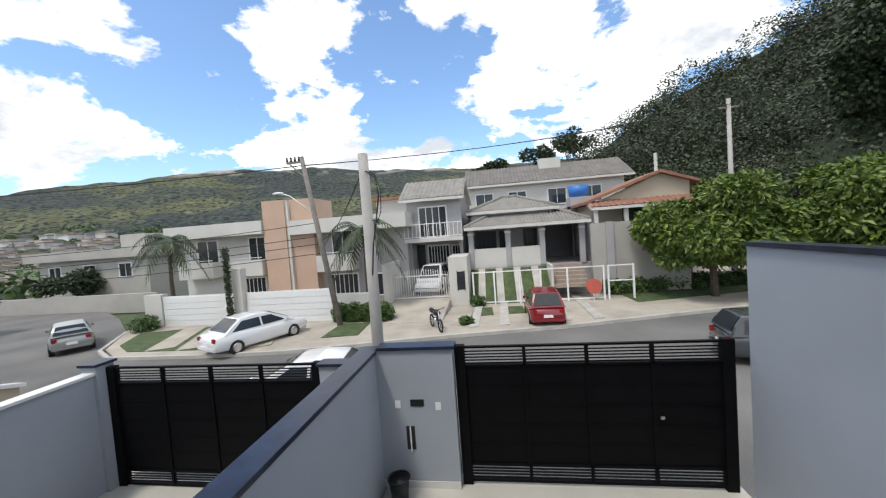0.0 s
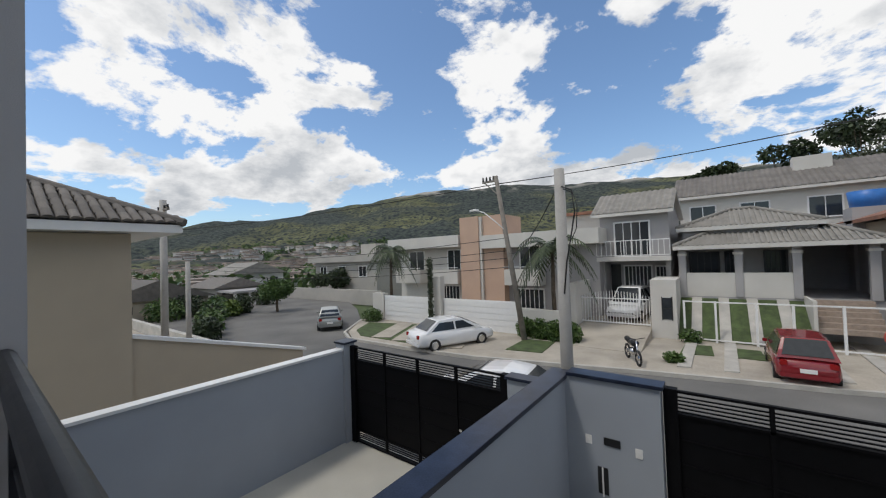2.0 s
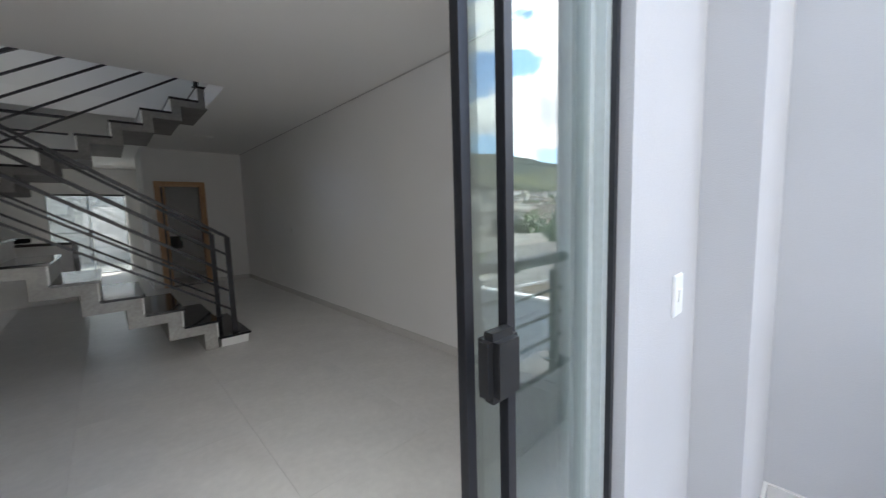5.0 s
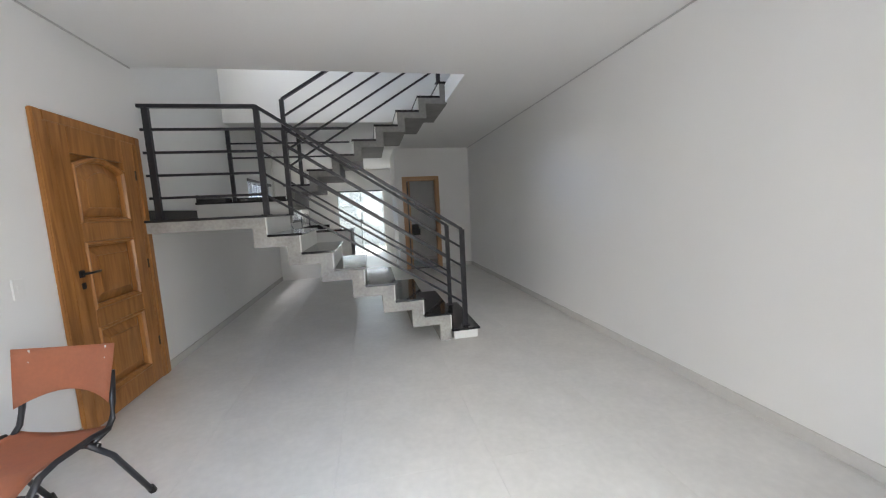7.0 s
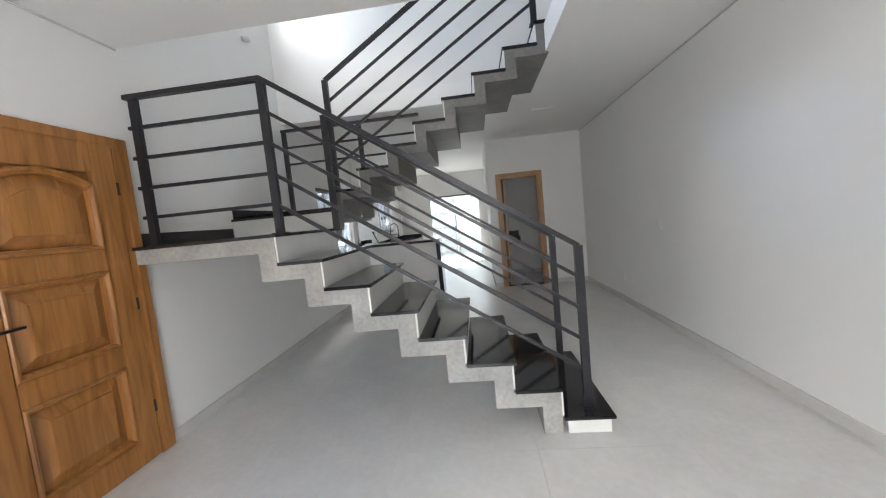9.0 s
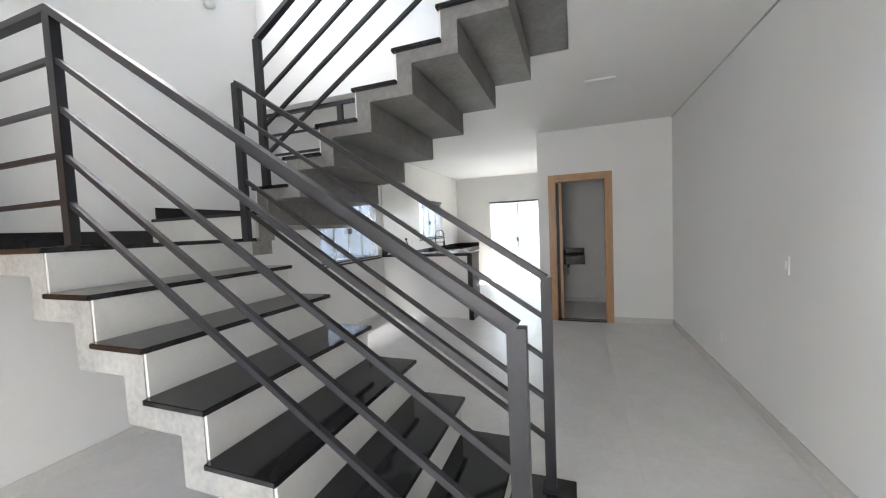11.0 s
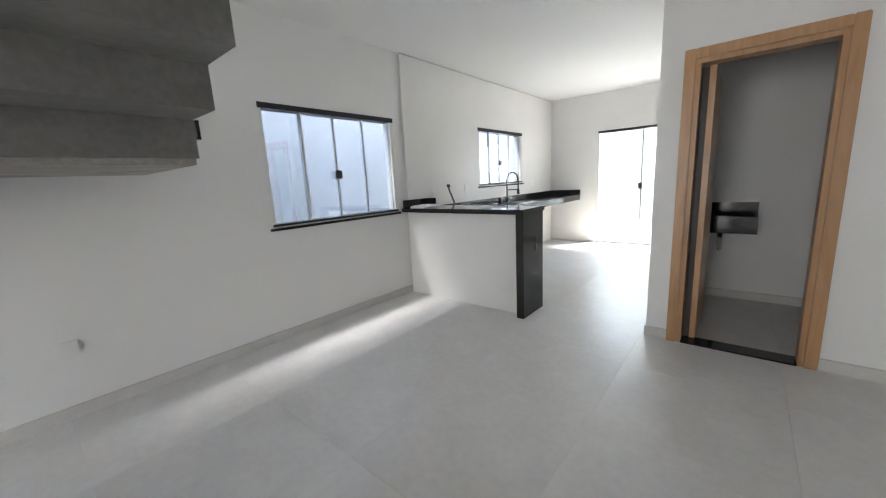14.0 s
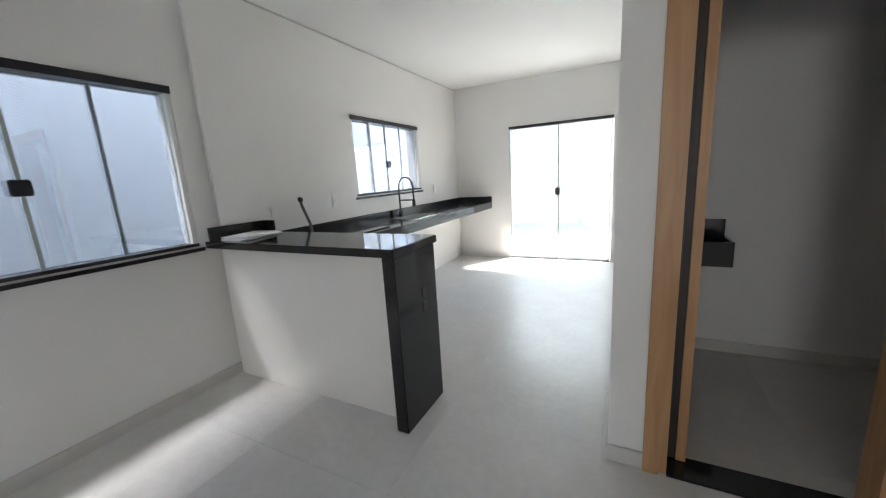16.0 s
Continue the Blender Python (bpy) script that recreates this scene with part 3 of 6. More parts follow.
for z0, z1, arch in ((0.17, 0.67, 0.0), (0.80, 1.28, 0.0), (1.41, 1.88, 0.07)):
    bm = bmesh.new()
    panel_ring(bm, [(0.0, -0.019), (0.001, 0.024), (0.008, 0.032), (0.018, 0.03), (0.026, 0.016), (0.034, 0.012), (0.038, -0.016)], z0, z1, arch, False)
    part("panel_moulding", bm, DOORWOOD, lf)
    bm = bmesh.new()
    panel_ring(bm, [(0.036, -0.018), (0.044, -0.014), (0.105, 0.012), (0.107, 0.02)], z0, z1, arch, True)
    part("panel", bm, DOORWOOD, lf)
for z in (0.3, 1.0, 1.75):
    boxes("hinge", [(0.012, 3.9, z, 0.026, 3.915, z + 0.08)], HINGEGAP, ed)
hb = boxes("door_handle", [(0.024, 3.14, 1.045, 0.03, 3.19, 1.095)], STEEL, ed, "dark lever handle on a rose", bevel=0.004)
bm = bmesh.new()
tube(bm, [(0.03, 3.165, 1.07), (0.055, 3.168, 1.07), (0.06, 3.20, 1.07), (0.058, 3.29, 1.072)], 0.008)
part("lever", bm, STEEL, hb, smooth=True)
boxes("keyhole_rose", [(0.024, 3.15, 0.965, 0.03, 3.185, 1.01)], STEEL, ed, bevel=0.003)

bd = tagged(new("door_4"), "pale wooden washroom doorway with the leaf open inwards", "door", kind="structure")
boxes("door_frame", [(2.745, BW - 0.005, 0.0, 2.79, BW + 0.125, 2.05), (3.44, BW - 0.005, 0.0, 3.485, BW + 0.125, 2.05), (2.79, BW - 0.005, 2.01, 3.44, BW + 0.125, 2.049)], PALEWOOD, bd)
boxes("casing", [(2.695, BW - 0.028, 0, 2.76, BW - 0.001, 2.105), (3.47, BW - 0.028, 0, 3.535, BW - 0.001, 2.105), (2.76, BW - 0.028, 2.04, 3.47, BW - 0.001, 2.105)], PALEWOOD, bd, bevel=0.005)
boxes("threshold", [(2.79, BW - 0.02, 0.0, 3.44, BW + 0.12, 0.012)], GRANITE, bd, "black granite threshold")
lf = boxes("leaf", [(2.835, BW + 0.085, 0.016, 2.872, BW + 0.79, 2.005)], PALEWOOD, bd, "open leaf seen on edge")
# Solid dark block put where the hinge gap lies in shade.
boxes("gap_shade", [(2.793, BW + 0.09, 0.02, 2.834, BW + 0.6, 2.0)], HINGEGAP, lf, "dark block for the shade in the hinge gap")
boxes("lock_plate", [(2.806, BW + 0.086, 0.95, 2.813, BW + 0.0895, 1.2), (2.806, BW + 0.086, 1.4, 2.813, BW + 0.0895, 1.7), (2.806, BW + 0.086, 0.3, 2.813, BW + 0.0895, 0.6)], STEEL, lf, "dark steel plates let into the edge")

basin = thing("wash_basin", (2.9, 9.78, 0.78), "black granite wash basin on the washroom wall", "basin")
boxes("bowl", [(2.68, 9.70, 0.70, 3.2, 9.985, 0.72), (2.68, 9.70, 0.72, 3.2, 9.72, 0.86), (2.68, 9.72, 0.72, 2.70, 9.985, 0.86), (3.18, 9.72, 0.72, 3.2, 9.985, 0.86)], GRANITE, basin, bevel=0.002)
boxes("backsplash", [(2.68, 9.986, 0.70, 3.2, 9.999, 0.97)], GRANITE, basin)
bm = bmesh.new()
tube(bm, [(2.93, 9.86, 0.70), (2.93, 9.86, 0.56), (2.93, 9.90, 0.52), (2.93, 9.985, 0.52)], 0.022)
part("waste_pipe", bm, CHROME, basin, "chrome bottle trap", smooth=True)

# ---- staircase ----
RIS, TR, NX, Y0, Y1, Y2 = 0.185, 0.285, 3.018, 3.93, 4.985, 6.08
LX, L1, UR = NX - TR * 7, 1.406, 0.175
L2 = L1 + UR
FIRST = L1 - 7 * RIS
st = thing("staircase", (2.0, 4.5, 0.0), "raw concrete folded staircase with black granite treads", "staircase")
for i in range(1, 8):
    nose, top = NX - TR * (i - 1), FIRST + RIS * (i - 1)
    if i == 1:
        boxes("riser_block", [(nose - TR, Y0 + 0.02, 0.0, nose - 0.025, Y1 - 0.02, top - 0.022)], RISERW, st, "white painted bottom step")
    else:
        bm = bmesh.new()
        slab(bm, [(nose - 0.03, top - 0.022), (nose - 0.03, top - RIS - 0.118), (nose - 0.145, top - RIS - 0.118), (nose - 0.145, top - 0.118), (nose - TR - 0.03, top - 0.118), (nose - TR - 0.03, top - 0.022)], "y", Y0 + 0.02, Y1 - 0.02)
        part("step", bm, CONC, st)
        boxes("riser", [(nose - 0.03, Y0 + 0.025, top - RIS + 0.0, nose - 0.018, Y1 - 0.025, top - 0.022)], RISERW, st, "white riser")
    boxes("tread", [(nose - TR - 0.02, Y0, top - 0.022, nose, Y1, top)], GRANITE, st, bevel=0.003)
boxes("landing", [(0.001, Y0 + 0.02, L1 - 0.118, LX - 0.03, 5.14, L1 - 0.022), (LX - 0.145, Y0 + 0.02, L1 - RIS - 0.118, LX - 0.03, Y1 - 0.02, L1 - 0.118)], CONC, st)
boxes("riser", [(LX - 0.03, Y0 + 0.025, L1 - RIS, LX - 0.018, Y1 - 0.025, L1 - 0.022)], RISERW, st, "white riser")
boxes("landing_slab", [(0.001, Y0, L1 - 0.022, LX, 4.985, L1)], GRANITE, st, "black granite landing slab", bevel=0.003)
boxes("riser", [(0.001, 4.99, L1, LX - 0.005, 5.01, L2 - 0.022)], RISERW, st, "white riser")
boxes("landing_slab", [(0.001, 4.965, L2 - 0.022, LX + 0.01, Y2, L2)], GRANITE, st, "black granite upper landing slab", bevel=0.003)
boxes("landing_core", [(0.001, 5.01, L1 - 0.022, LX, 5.14, L2 - 0.022), (0.001, 5.14, L2 - 0.12, LX, Y2 - 0.003, L2 - 0.022)], CONC, st)
boxes("wall_skirting", [(0.001, Y0, L1, 0.014, 4.96, L1 + 0.09), (0.001, 5.0, L2, 0.014, Y2, L2 + 0.09), (0.014, Y2 + 0.02, L2, LX, Y2 + 0.035, L2 + 0.09)], GRANITE, st, "black granite skirting")
UX, UT = 0.95, 0.28
for k in range(1, 9):
    x, top = UX + UT * (k - 1), L2 + UR * k
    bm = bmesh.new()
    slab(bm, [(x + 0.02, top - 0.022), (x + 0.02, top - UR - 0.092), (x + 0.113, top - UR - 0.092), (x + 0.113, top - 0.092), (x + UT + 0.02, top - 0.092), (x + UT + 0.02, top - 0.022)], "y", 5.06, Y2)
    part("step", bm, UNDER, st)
    boxes("riser", [(x + 0.008, 5.065, top - UR, x + 0.02, Y2 - 0.01, top - 0.022)], RISERW, st, "white riser")
    boxes("tread", [(x, 5.035, top - 0.022, x + UT + 0.02, Y2, top)], GRANITE, st, bevel=0.003)


def railing(name, label, path, posts, bars, y, h=0.05):
    """A steel rail in the plane y: a top line, posts and bars that follow it below."""
    r = thing(name, (posts[0][0], y, posts[0][1]), label, "railing", "stair railings")
    bm = bmesh.new()
    for p, q in zip(path, path[1:]):
        bar(bm, (p[0], y, p[1]), (q[0], y, q[1]), 0.042, 0.03)
    part("top_rail", bm, STEEL, r)
    for x, z0, z1 in posts:
        boxes("post", [(x - 0.025, y - 0.018, z0, x + 0.025, y + 0.018, z1)], STEEL, r)
        boxes("base_plate", [(x - 0.04, y - 0.04, z0, x + 0.04, y + 0.04, z0 + 0.006)], STEEL, r)
    for k in range(1, bars + 1):
        for p, q in zip(path, path[1:]):
            d = k * 0.2
            bm = bmesh.new()
            bar(bm, (p[0], y, p[1] - d), (q[0], y, q[1] - d), 0.02, 0.022)
            part("rail_bar", bm, STEEL, r)
    return r


railing("stair_railing", "black steel railing along the open flight and landing", [(0.03, 2.40), (0.99, 2.40), (2.888, 1.152)], [(0.09, L1, 2.40), (0.99, L1, 2.39), (2.888, FIRST, 1.152)], 4, 4.05)
railing("stair_railing", "black steel railing on the inner side of the flight", [(1.04, 2.39), (2.902, 1.158)], [(1.04, L1 - 0.02, 2.39), (2.902, FIRST, 1.158)], 4, 4.895)
r3 = railing("stair_railing", "black steel railing climbing with the upper flight", [(1.005, 2.77), (2.95, 3.985)], [(1.005, L2, 2.77), (2.93, L2 + 8 * UR, 3.985)], 4, 5.12)
railing("stair_railing", "black steel railing at the landing's far edge", [(0.03, 2.63), (1.72, 2.63)], [(0.06, L2, 2.63), (1.0, L2, 2.63)], 2, 6.055)

# ---- peninsula and kitchen ----
pen = thing("breakfast_bar", (0.8, 8.58, 0.0), "black granite breakfast bar with a waterfall end", "breakfast bar")
boxes("top", [(0.031, 8.37, 0.985, 1.575, 8.83, 1.03)], GRANITE, pen, bevel=0.003)
boxes("waterfall_end", [(1.50, 8.37, 0.0, 1.575, 8.79, 0.985)], GRANITE, pen, "black granite upright end panel", bevel=0.003)
boxes("support_wall", [(0.031, 8.47, 0.0, 1.499, 8.60, 0.984)], KTILE, pen, "white tiled support wall")
boxes("upstand", [(0.031, 8.40, 1.03, 0.05, 8.83, 1.12), (0.05, 8.81, 1.03, 0.17, 8.829, 1.12)], GRANITE, pen)
boxes("outlet", [(1.575, 8.62, 0.62, 1.579, 8.66, 0.68), (1.575, 8.62, 0.70, 1.579, 8.66, 0.76)], PLASTICB, pen, "black outlets on the end panel")
ct = thing("kitchen_worktop", (0.3, 10.7, 0.9), "long black granite kitchen worktop on the wall", "worktop")
boxes("slab", [(0.031, 8.83, 0.88, 0.62, BACK - 0.001, 0.92)], GRANITE, ct, bevel=0.003)
boxes("apron", [(0.60, 8.83, 0.82, 0.619, BACK - 0.002, 0.879)], GRANITE, ct)
boxes("upstand", [(0.031, 8.84, 0.92, 0.05, BACK - 0.02, 1.01), (0.031, BACK - 0.02, 0.92, 0.62, BACK - 0.001, 1.01)], GRANITE, ct)
boxes("sink_rim", [(0.16, 10.35, 0.92, 0.50, 10.95, 0.925)], CHROME, ct, "steel sink let into the granite")
boxes("sink_bowl", [(0.18, 10.37, 0.925, 0.48, 10.93, 0.9265)], PLASTICB, ct, "dark sink bowl")
hob = thing("cooktop", (0.33, 9.55, 0.92), "black glass cooktop on the granite worktop", "cooktop")
boxes("plate", [(0.1, 9.28, 0.92, 0.54, 9.82, 0.93)], GRANITE, hob, bevel=0.003)
tap = thing("kitchen_faucet", (0.12, 10.66, 0.92), "black spring kitchen faucet with a tall arch", "faucet")
bm = bmesh.new()
tube(bm, [(0.12, 10.66, 0.92), (0.12, 10.66, 1.27)] + [(0.12 + 0.10 - 0.10 * math.cos(a), 10.66, 1.27 + 0.12 * math.sin(a)) for a in (math.pi * k / 10 for k in range(1, 11))] + [(0.32, 10.66, 1.12)], 0.011)
part("spout", bm, STEEL, tap, smooth=True)
bm = bmesh.new()
tube(bm, [(0.12, 10.66, 0.92), (0.12, 10.66, 1.0)], 0.024, 12)
part("body", bm, STEEL, tap, smooth=True)
bm = bmesh.new()
tube(bm, [(0.12, 10.66, 1.12), (0.32, 10.66, 1.12)], 0.008)
part("holder_arm", bm, STEEL, tap, smooth=True)
bm = bmesh.new()
tube(bm, [(0.32, 10.66, 1.13), (0.32, 10.66, 1.05)], 0.018, 10, 0.022)
part("spray_head", bm, STEEL, tap, smooth=True)
hose = thing("gas_hose", (0.1, 9.15, 0.92), "thin dark hose standing up from the worktop", "hose")
bm = bmesh.new()
tube(bm, [(0.22, 9.15, 0.92), (0.2, 9.15, 1.05), (0.13, 9.15, 1.2), (0.12, 9.15, 1.24)], 0.012, 8)
part("tube", bm, mat("braided_steel", (0.16, 0.16, 0.16), 0.4, metal=0.7, var=0.3, fine=300), hose, smooth=True)
boxes("cap", [(0.10, 9.135, 1.23, 0.14, 9.165, 1.27)], PLASTICB, hose, bevel=0.006)
for i, (dx, dy) in enumerate(((0.0, 0.0), (0.02, 0.015), (-0.015, 0.01))):
    pp = thing("paper_sheet_stack", (0.22 + dx, 8.58 + dy, 1.03 + 0.008 * i), "white papers lying on the granite bar", "papers", "papers on the bar", rz=6 * i)
    boxes("sheets", [(-0.105, -0.15, 0, 0.105, 0.15, 0.007)], PAPER, pp, local=True)


# ---- chair ----
def plastic_chair(at, rz):
    c = thing("stacking_chair", at, "peach plastic stacking chair with black tube legs", "chair", rz=rz)

    def shell(name, w, d, f):
        bm = bmesh.new()
        n = 10
        grid = [[bm.verts.new(f(-w / 2 + w * i / n, d * j / n, i / n, j / n)) for j in range(n + 1)] for i in range(n + 1)]
        for i in range(n):
            for j in range(n):
                bm.faces.new((grid[i][j], grid[i + 1][j], grid[i + 1][j + 1], grid[i][j + 1]))
        bmesh.ops.solidify(bm, geom=bm.faces[:], thickness=0.008)
        part(name, bm, PEACH, c, local=True, smooth=True)

    bow = lambda u: (2 * u - 1) ** 2
    shell("seat", 0.45, 0.43, lambda x, y, u, v: (x * (0.94 + 0.06 * math.sin(math.pi * v)), y - 0.21, 0.435 + 0.022 * bow(u) + 0.02 * v - (0.05 * (v - 0.82) / 0.18 if v > 0.82 else 0)))
    shell("backrest", 0.47, 0.27, lambda x, y, u, v: (x * (1 - 0.10 * (1 - v)), -0.255 - 0.055 * v + 0.05 * bow(u), 0.565 + 0.06 * (1 - bow(u)) * (1 - v) + y - 0.018 * (1 - bow(u)) * v))
    for s in (-1, 1):
        for name, pts in (("side_frame", [(s * 0.245, 0.235, 0.0), (s * 0.245, 0.205, 0.36), (s * 0.243, 0.19, 0.425), (s * 0.24, 0.15, 0.462), (s * 0.236, 0.08, 0.475), (s * 0.23, -0.08, 0.47), (s * 0.225, -0.17, 0.455)]), ("leg", [(s * 0.225, -0.06, 0.45), (s * 0.235, -0.16, 0.33), (s * 0.25, -0.33, 0.0)]), ("back_upright", [(s * 0.21, -0.10, 0.43), (s * 0.21, -0.18, 0.445), (s * 0.208, -0.215, 0.48), (s * 0.205, -0.235, 0.55), (s * 0.2, -0.262, 0.70)])):
            bm = bmesh.new()
            tube(bm, pts, 0.0125, 10)
            part(name, bm, STEEL, c, local=True, smooth=True)
        for f in (0.12, 0.33, 0.54, 0.75):
            # White strips stand for light showing through holes in the backrest.
            boxes("slot_light", [(s * 0.175 - 0.004, -0.244 - 0.055 * f, 0.60 + 0.25 * f, s * 0.175 + 0.004, -0.236 - 0.055 * f, 0.632 + 0.25 * f)], PLASTICW, c, "white strip for the light through a slot", local=True)
        bm = bmesh.new()
        tube(bm, [(s * 0.25, -0.33, 0.0), (s * 0.246, -0.318, 0.035)], 0.017, 8)
        part("foot_cap", bm, PLASTICB, c, local=True)
    for y, z in ((0.17, 0.40), (-0.1, 0.42)):
        bm = bmesh.new()
        tube(bm, [(-0.24, y, z), (0.24, y, z)], 0.01)
        part("crossbar", bm, STEEL, c, local=True, smooth=True)
    return c


plastic_chair((0.45, 2.05, 0), 172)

lamp = thing("wall_spotlight", (0.0, 5.57, 3.5), "small white spotlight on the stairwell wall", "wall lamp")
bm = bmesh.new()
tube(bm, [(0.0, 5.57, 3.5), (0.07, 5.57, 3.48)], 0.035, 12)
part("housing", bm, PLASTICW, lamp, smooth=True)
lid = thing("ceiling_hatch", (3.3, 6.9, H - 0.02), "small flat white ceiling cover", "ceiling cover")
boxes("plate", [(3.15, 6.82, H - 0.018, 3.42, 6.98, H - 0.001)], PLASTICW, lid, bevel=0.004)

# Storey above the stairs, out of view, added to keep sky light off the passage.
structure("upper_storey", [*wall_rows(-0.06, BACK + 0.15, H + 0.22, 5.65, -0.3, -0.151, "y", [(4.3, 5.9, 4.0, 5.1)]), (-0.15, -0.09, 2.96, RX + 0.15, 0.1, 5.65), (-0.15, BACK, 2.96, RX + 0.15, BACK + 0.15, 5.65), (-0.5, -0.4, 5.66, RX + 0.3, BACK + 0.4, 5.85)], GREYPAINT, "unseen grey upper storey and roof slab added for shade", "wall")

# ---- balcony rail ----
br = thing("balcony_railing", (2.0, -0.87, 0.415), "black steel balcony railing with round top rail", "railing")
bm = bmesh.new()
tube(bm, [(-0.1, -0.792, 1.06), (4.015, -0.792, 1.06)], 0.031, 14)
part("top_rail", bm, STEEL, br, smooth=True)
for x in (0.0, 1.3, 2.6, 3.93):
    boxes("post", [(x - 0.022, -0.835, 0.415, x + 0.022, -0.795, 0.985)], STEEL, br)
    bm = bmesh.new()
    tube(bm, [(x, -0.815, 0.98), (x, -0.794, 1.04)], 0.008)
    part("bracket", bm, STEEL, br)
    boxes("base_plate", [(x - 0.045, -0.86, 0.415, x + 0.045, -0.77, 0.421)], STEEL, br)
for z in (0.56, 0.71, 0.86):
    bm = bmesh.new()
    tube(bm, [(-0.1, -0.815, z), (4.01, -0.815, z)], 0.012, 8)
    part("rail_bar", bm, STEEL, br, smooth=True)

# ---- side passage and back yard ----
# The unseen top, raised to 4.2, keeps light out of the passage.
structure("passage_wall", [(-1.62, -6.2, -3.2, -1.45, 16.5, 0.84), (-1.62, 1.0, 0.84, -1.45, 16.5, 4.2)], COURTPAINT, "blue grey boundary wall beside the house", "wall")
structure("passage_cap", [(-1.66, -6.2, 0.84, -1.41, 0.99, 0.90)], NAVYCAP, "dark metal cap on the boundary wall", "coping")
structure("passage_floor", [(-1.45, 0.0, -0.3, -0.151, 16.5, -0.05), (-0.151, BACK + 0.151, -0.3, RX + 0.4, 16.5, -0.05)], COURTFLOOR, "pale tiled passage and yard floor", "floor")
structure("yard_wall", [(-1.45, 16.3, -0.05, 4.6, 16.5, 2.6), (RX + 0.2, BACK + 0.151, -0.05, RX + 0.4, 16.3, 2.6)], HOUSEW, "white rendered yard wall", "wall")

# ---- courts, gates and street ----
SZ = -3.3
structure("court_floor", [(-1.45, -6.6, -3.0, 3.95, -0.951, -2.78)], COURTFLOOR, "pale tiled front court", "floor")
structure("court_floor_neighbour", [(4.3, -6.7, -3.4, 9.5, -0.3, -3.1)], COURTFLOOR, "pale tiled court of the twin house", "floor")
structure("divider_wall", [(3.98, -6.45, -3.3, 4.24, -0.96, -0.56)], COURTPAINT, "grey rendered wall between the two courts", "wall")
structure("divider_cap", [(3.95, -6.49, -0.56, 4.27, -0.955, -0.50)], NAVYCAP, "dark blue metal capping on the divider wall", "coping", 0.004)
structure("intercom_wall", [(2.72, -6.45, -3.0, 3.98, -6.25, -0.50)], COURTPAINT, "grey rendered wall with the intercom plates", "wall")
structure("intercom_cap", [(2.68, -6.5, -0.50, 3.948, -6.21, -0.45)], NAVYCAP, "dark blue metal capping beside the gate", "coping", 0.004)
structure("intercom_skirting", [(2.72, -6.25, -2.78, 3.98, -6.24, -2.66)], SKIRT, "pale skirting at the foot of the wall", "skirting")
structure("court_wall_far", [(9.5, -6.45, -3.4, 9.68, -0.3, -0.86)], COURTPAINT, "blue grey wall of the neighbouring court", "wall")
structure("court_wall_coping", [(9.46, -6.3, -0.86, 9.72, -0.3, -0.81)], WHITEM, "white coping on the neighbouring court wall", "coping")
structure("gate_pillar_wall", [(9.42, -6.62, -3.4, 9.74, -6.3, -0.70), (4.27, -6.6, -3.4, 5.05, -6.4, -0.80)], COURTPAINT, "blue grey gate pillars", "pillar")
structure("gate_pillar_cap", [(9.38, -6.66, -0.70, 9.78, -6.26, -0.65), (4.27, -6.64, -0.80, 5.08, -6.36, -0.75)], NAVYCAP, "dark metal caps on the gate pillars", "coping")
structure("twin_house_front", [(4.3, -0.3, -3.4, 9.68, -0.1, 5.5)], GREYPAINT, "grey facade of the twin house", "wall")
for x, w, h, z in ((3.66, 0.09, 0.13, -1.39), (3.0, 0.09, 0.13, -1.42)):
    plate("intercom_socket", x, -6.25, z, "y", 1, "white plate on the grey court wall", w, h)
mb = thing("letter_slot", (3.34, -6.25, -1.36), "black horizontal letter slot in the grey wall", "letter slot")
boxes("slot_frame", [(3.23, -6.25, -1.42, 3.45, -6.235, -1.31)], PLASTICB, mb, bevel=0.004)
me_ = thing("meter_niche", (3.48, -6.25, -2.0), "narrow upright niche with a meter tube", "meter box")
boxes("niche", [(3.41, -6.25, -2.13, 3.55, -6.24, -1.75)], PLASTICB, me_)
boxes("meter_tube", [(3.47, -6.24, -2.16, 3.49, -6.225, -1.75)], WHITEM, me_)
tb = thing("waste_bin", (3.66, -6.0, -2.78), "black wire waste bin in the court corner", "bin")
bm = bmesh.new()
tube(bm, [(3.66, -6.0, -2.78), (3.66, -6.0, -2.45)], 0.13, 16, 0.16)
part("body", bm, PLASTICB, tb, smooth=True)
bm = bmesh.new()
tube(bm, [(3.66 + 0.17 * math.cos(a), -6.0 + 0.17 * math.sin(a), -2.44) for a in (2 * math.pi * k / 16 for k in range(17))], 0.012, 6)
part("rim", bm, STEEL, tb, smooth=True)


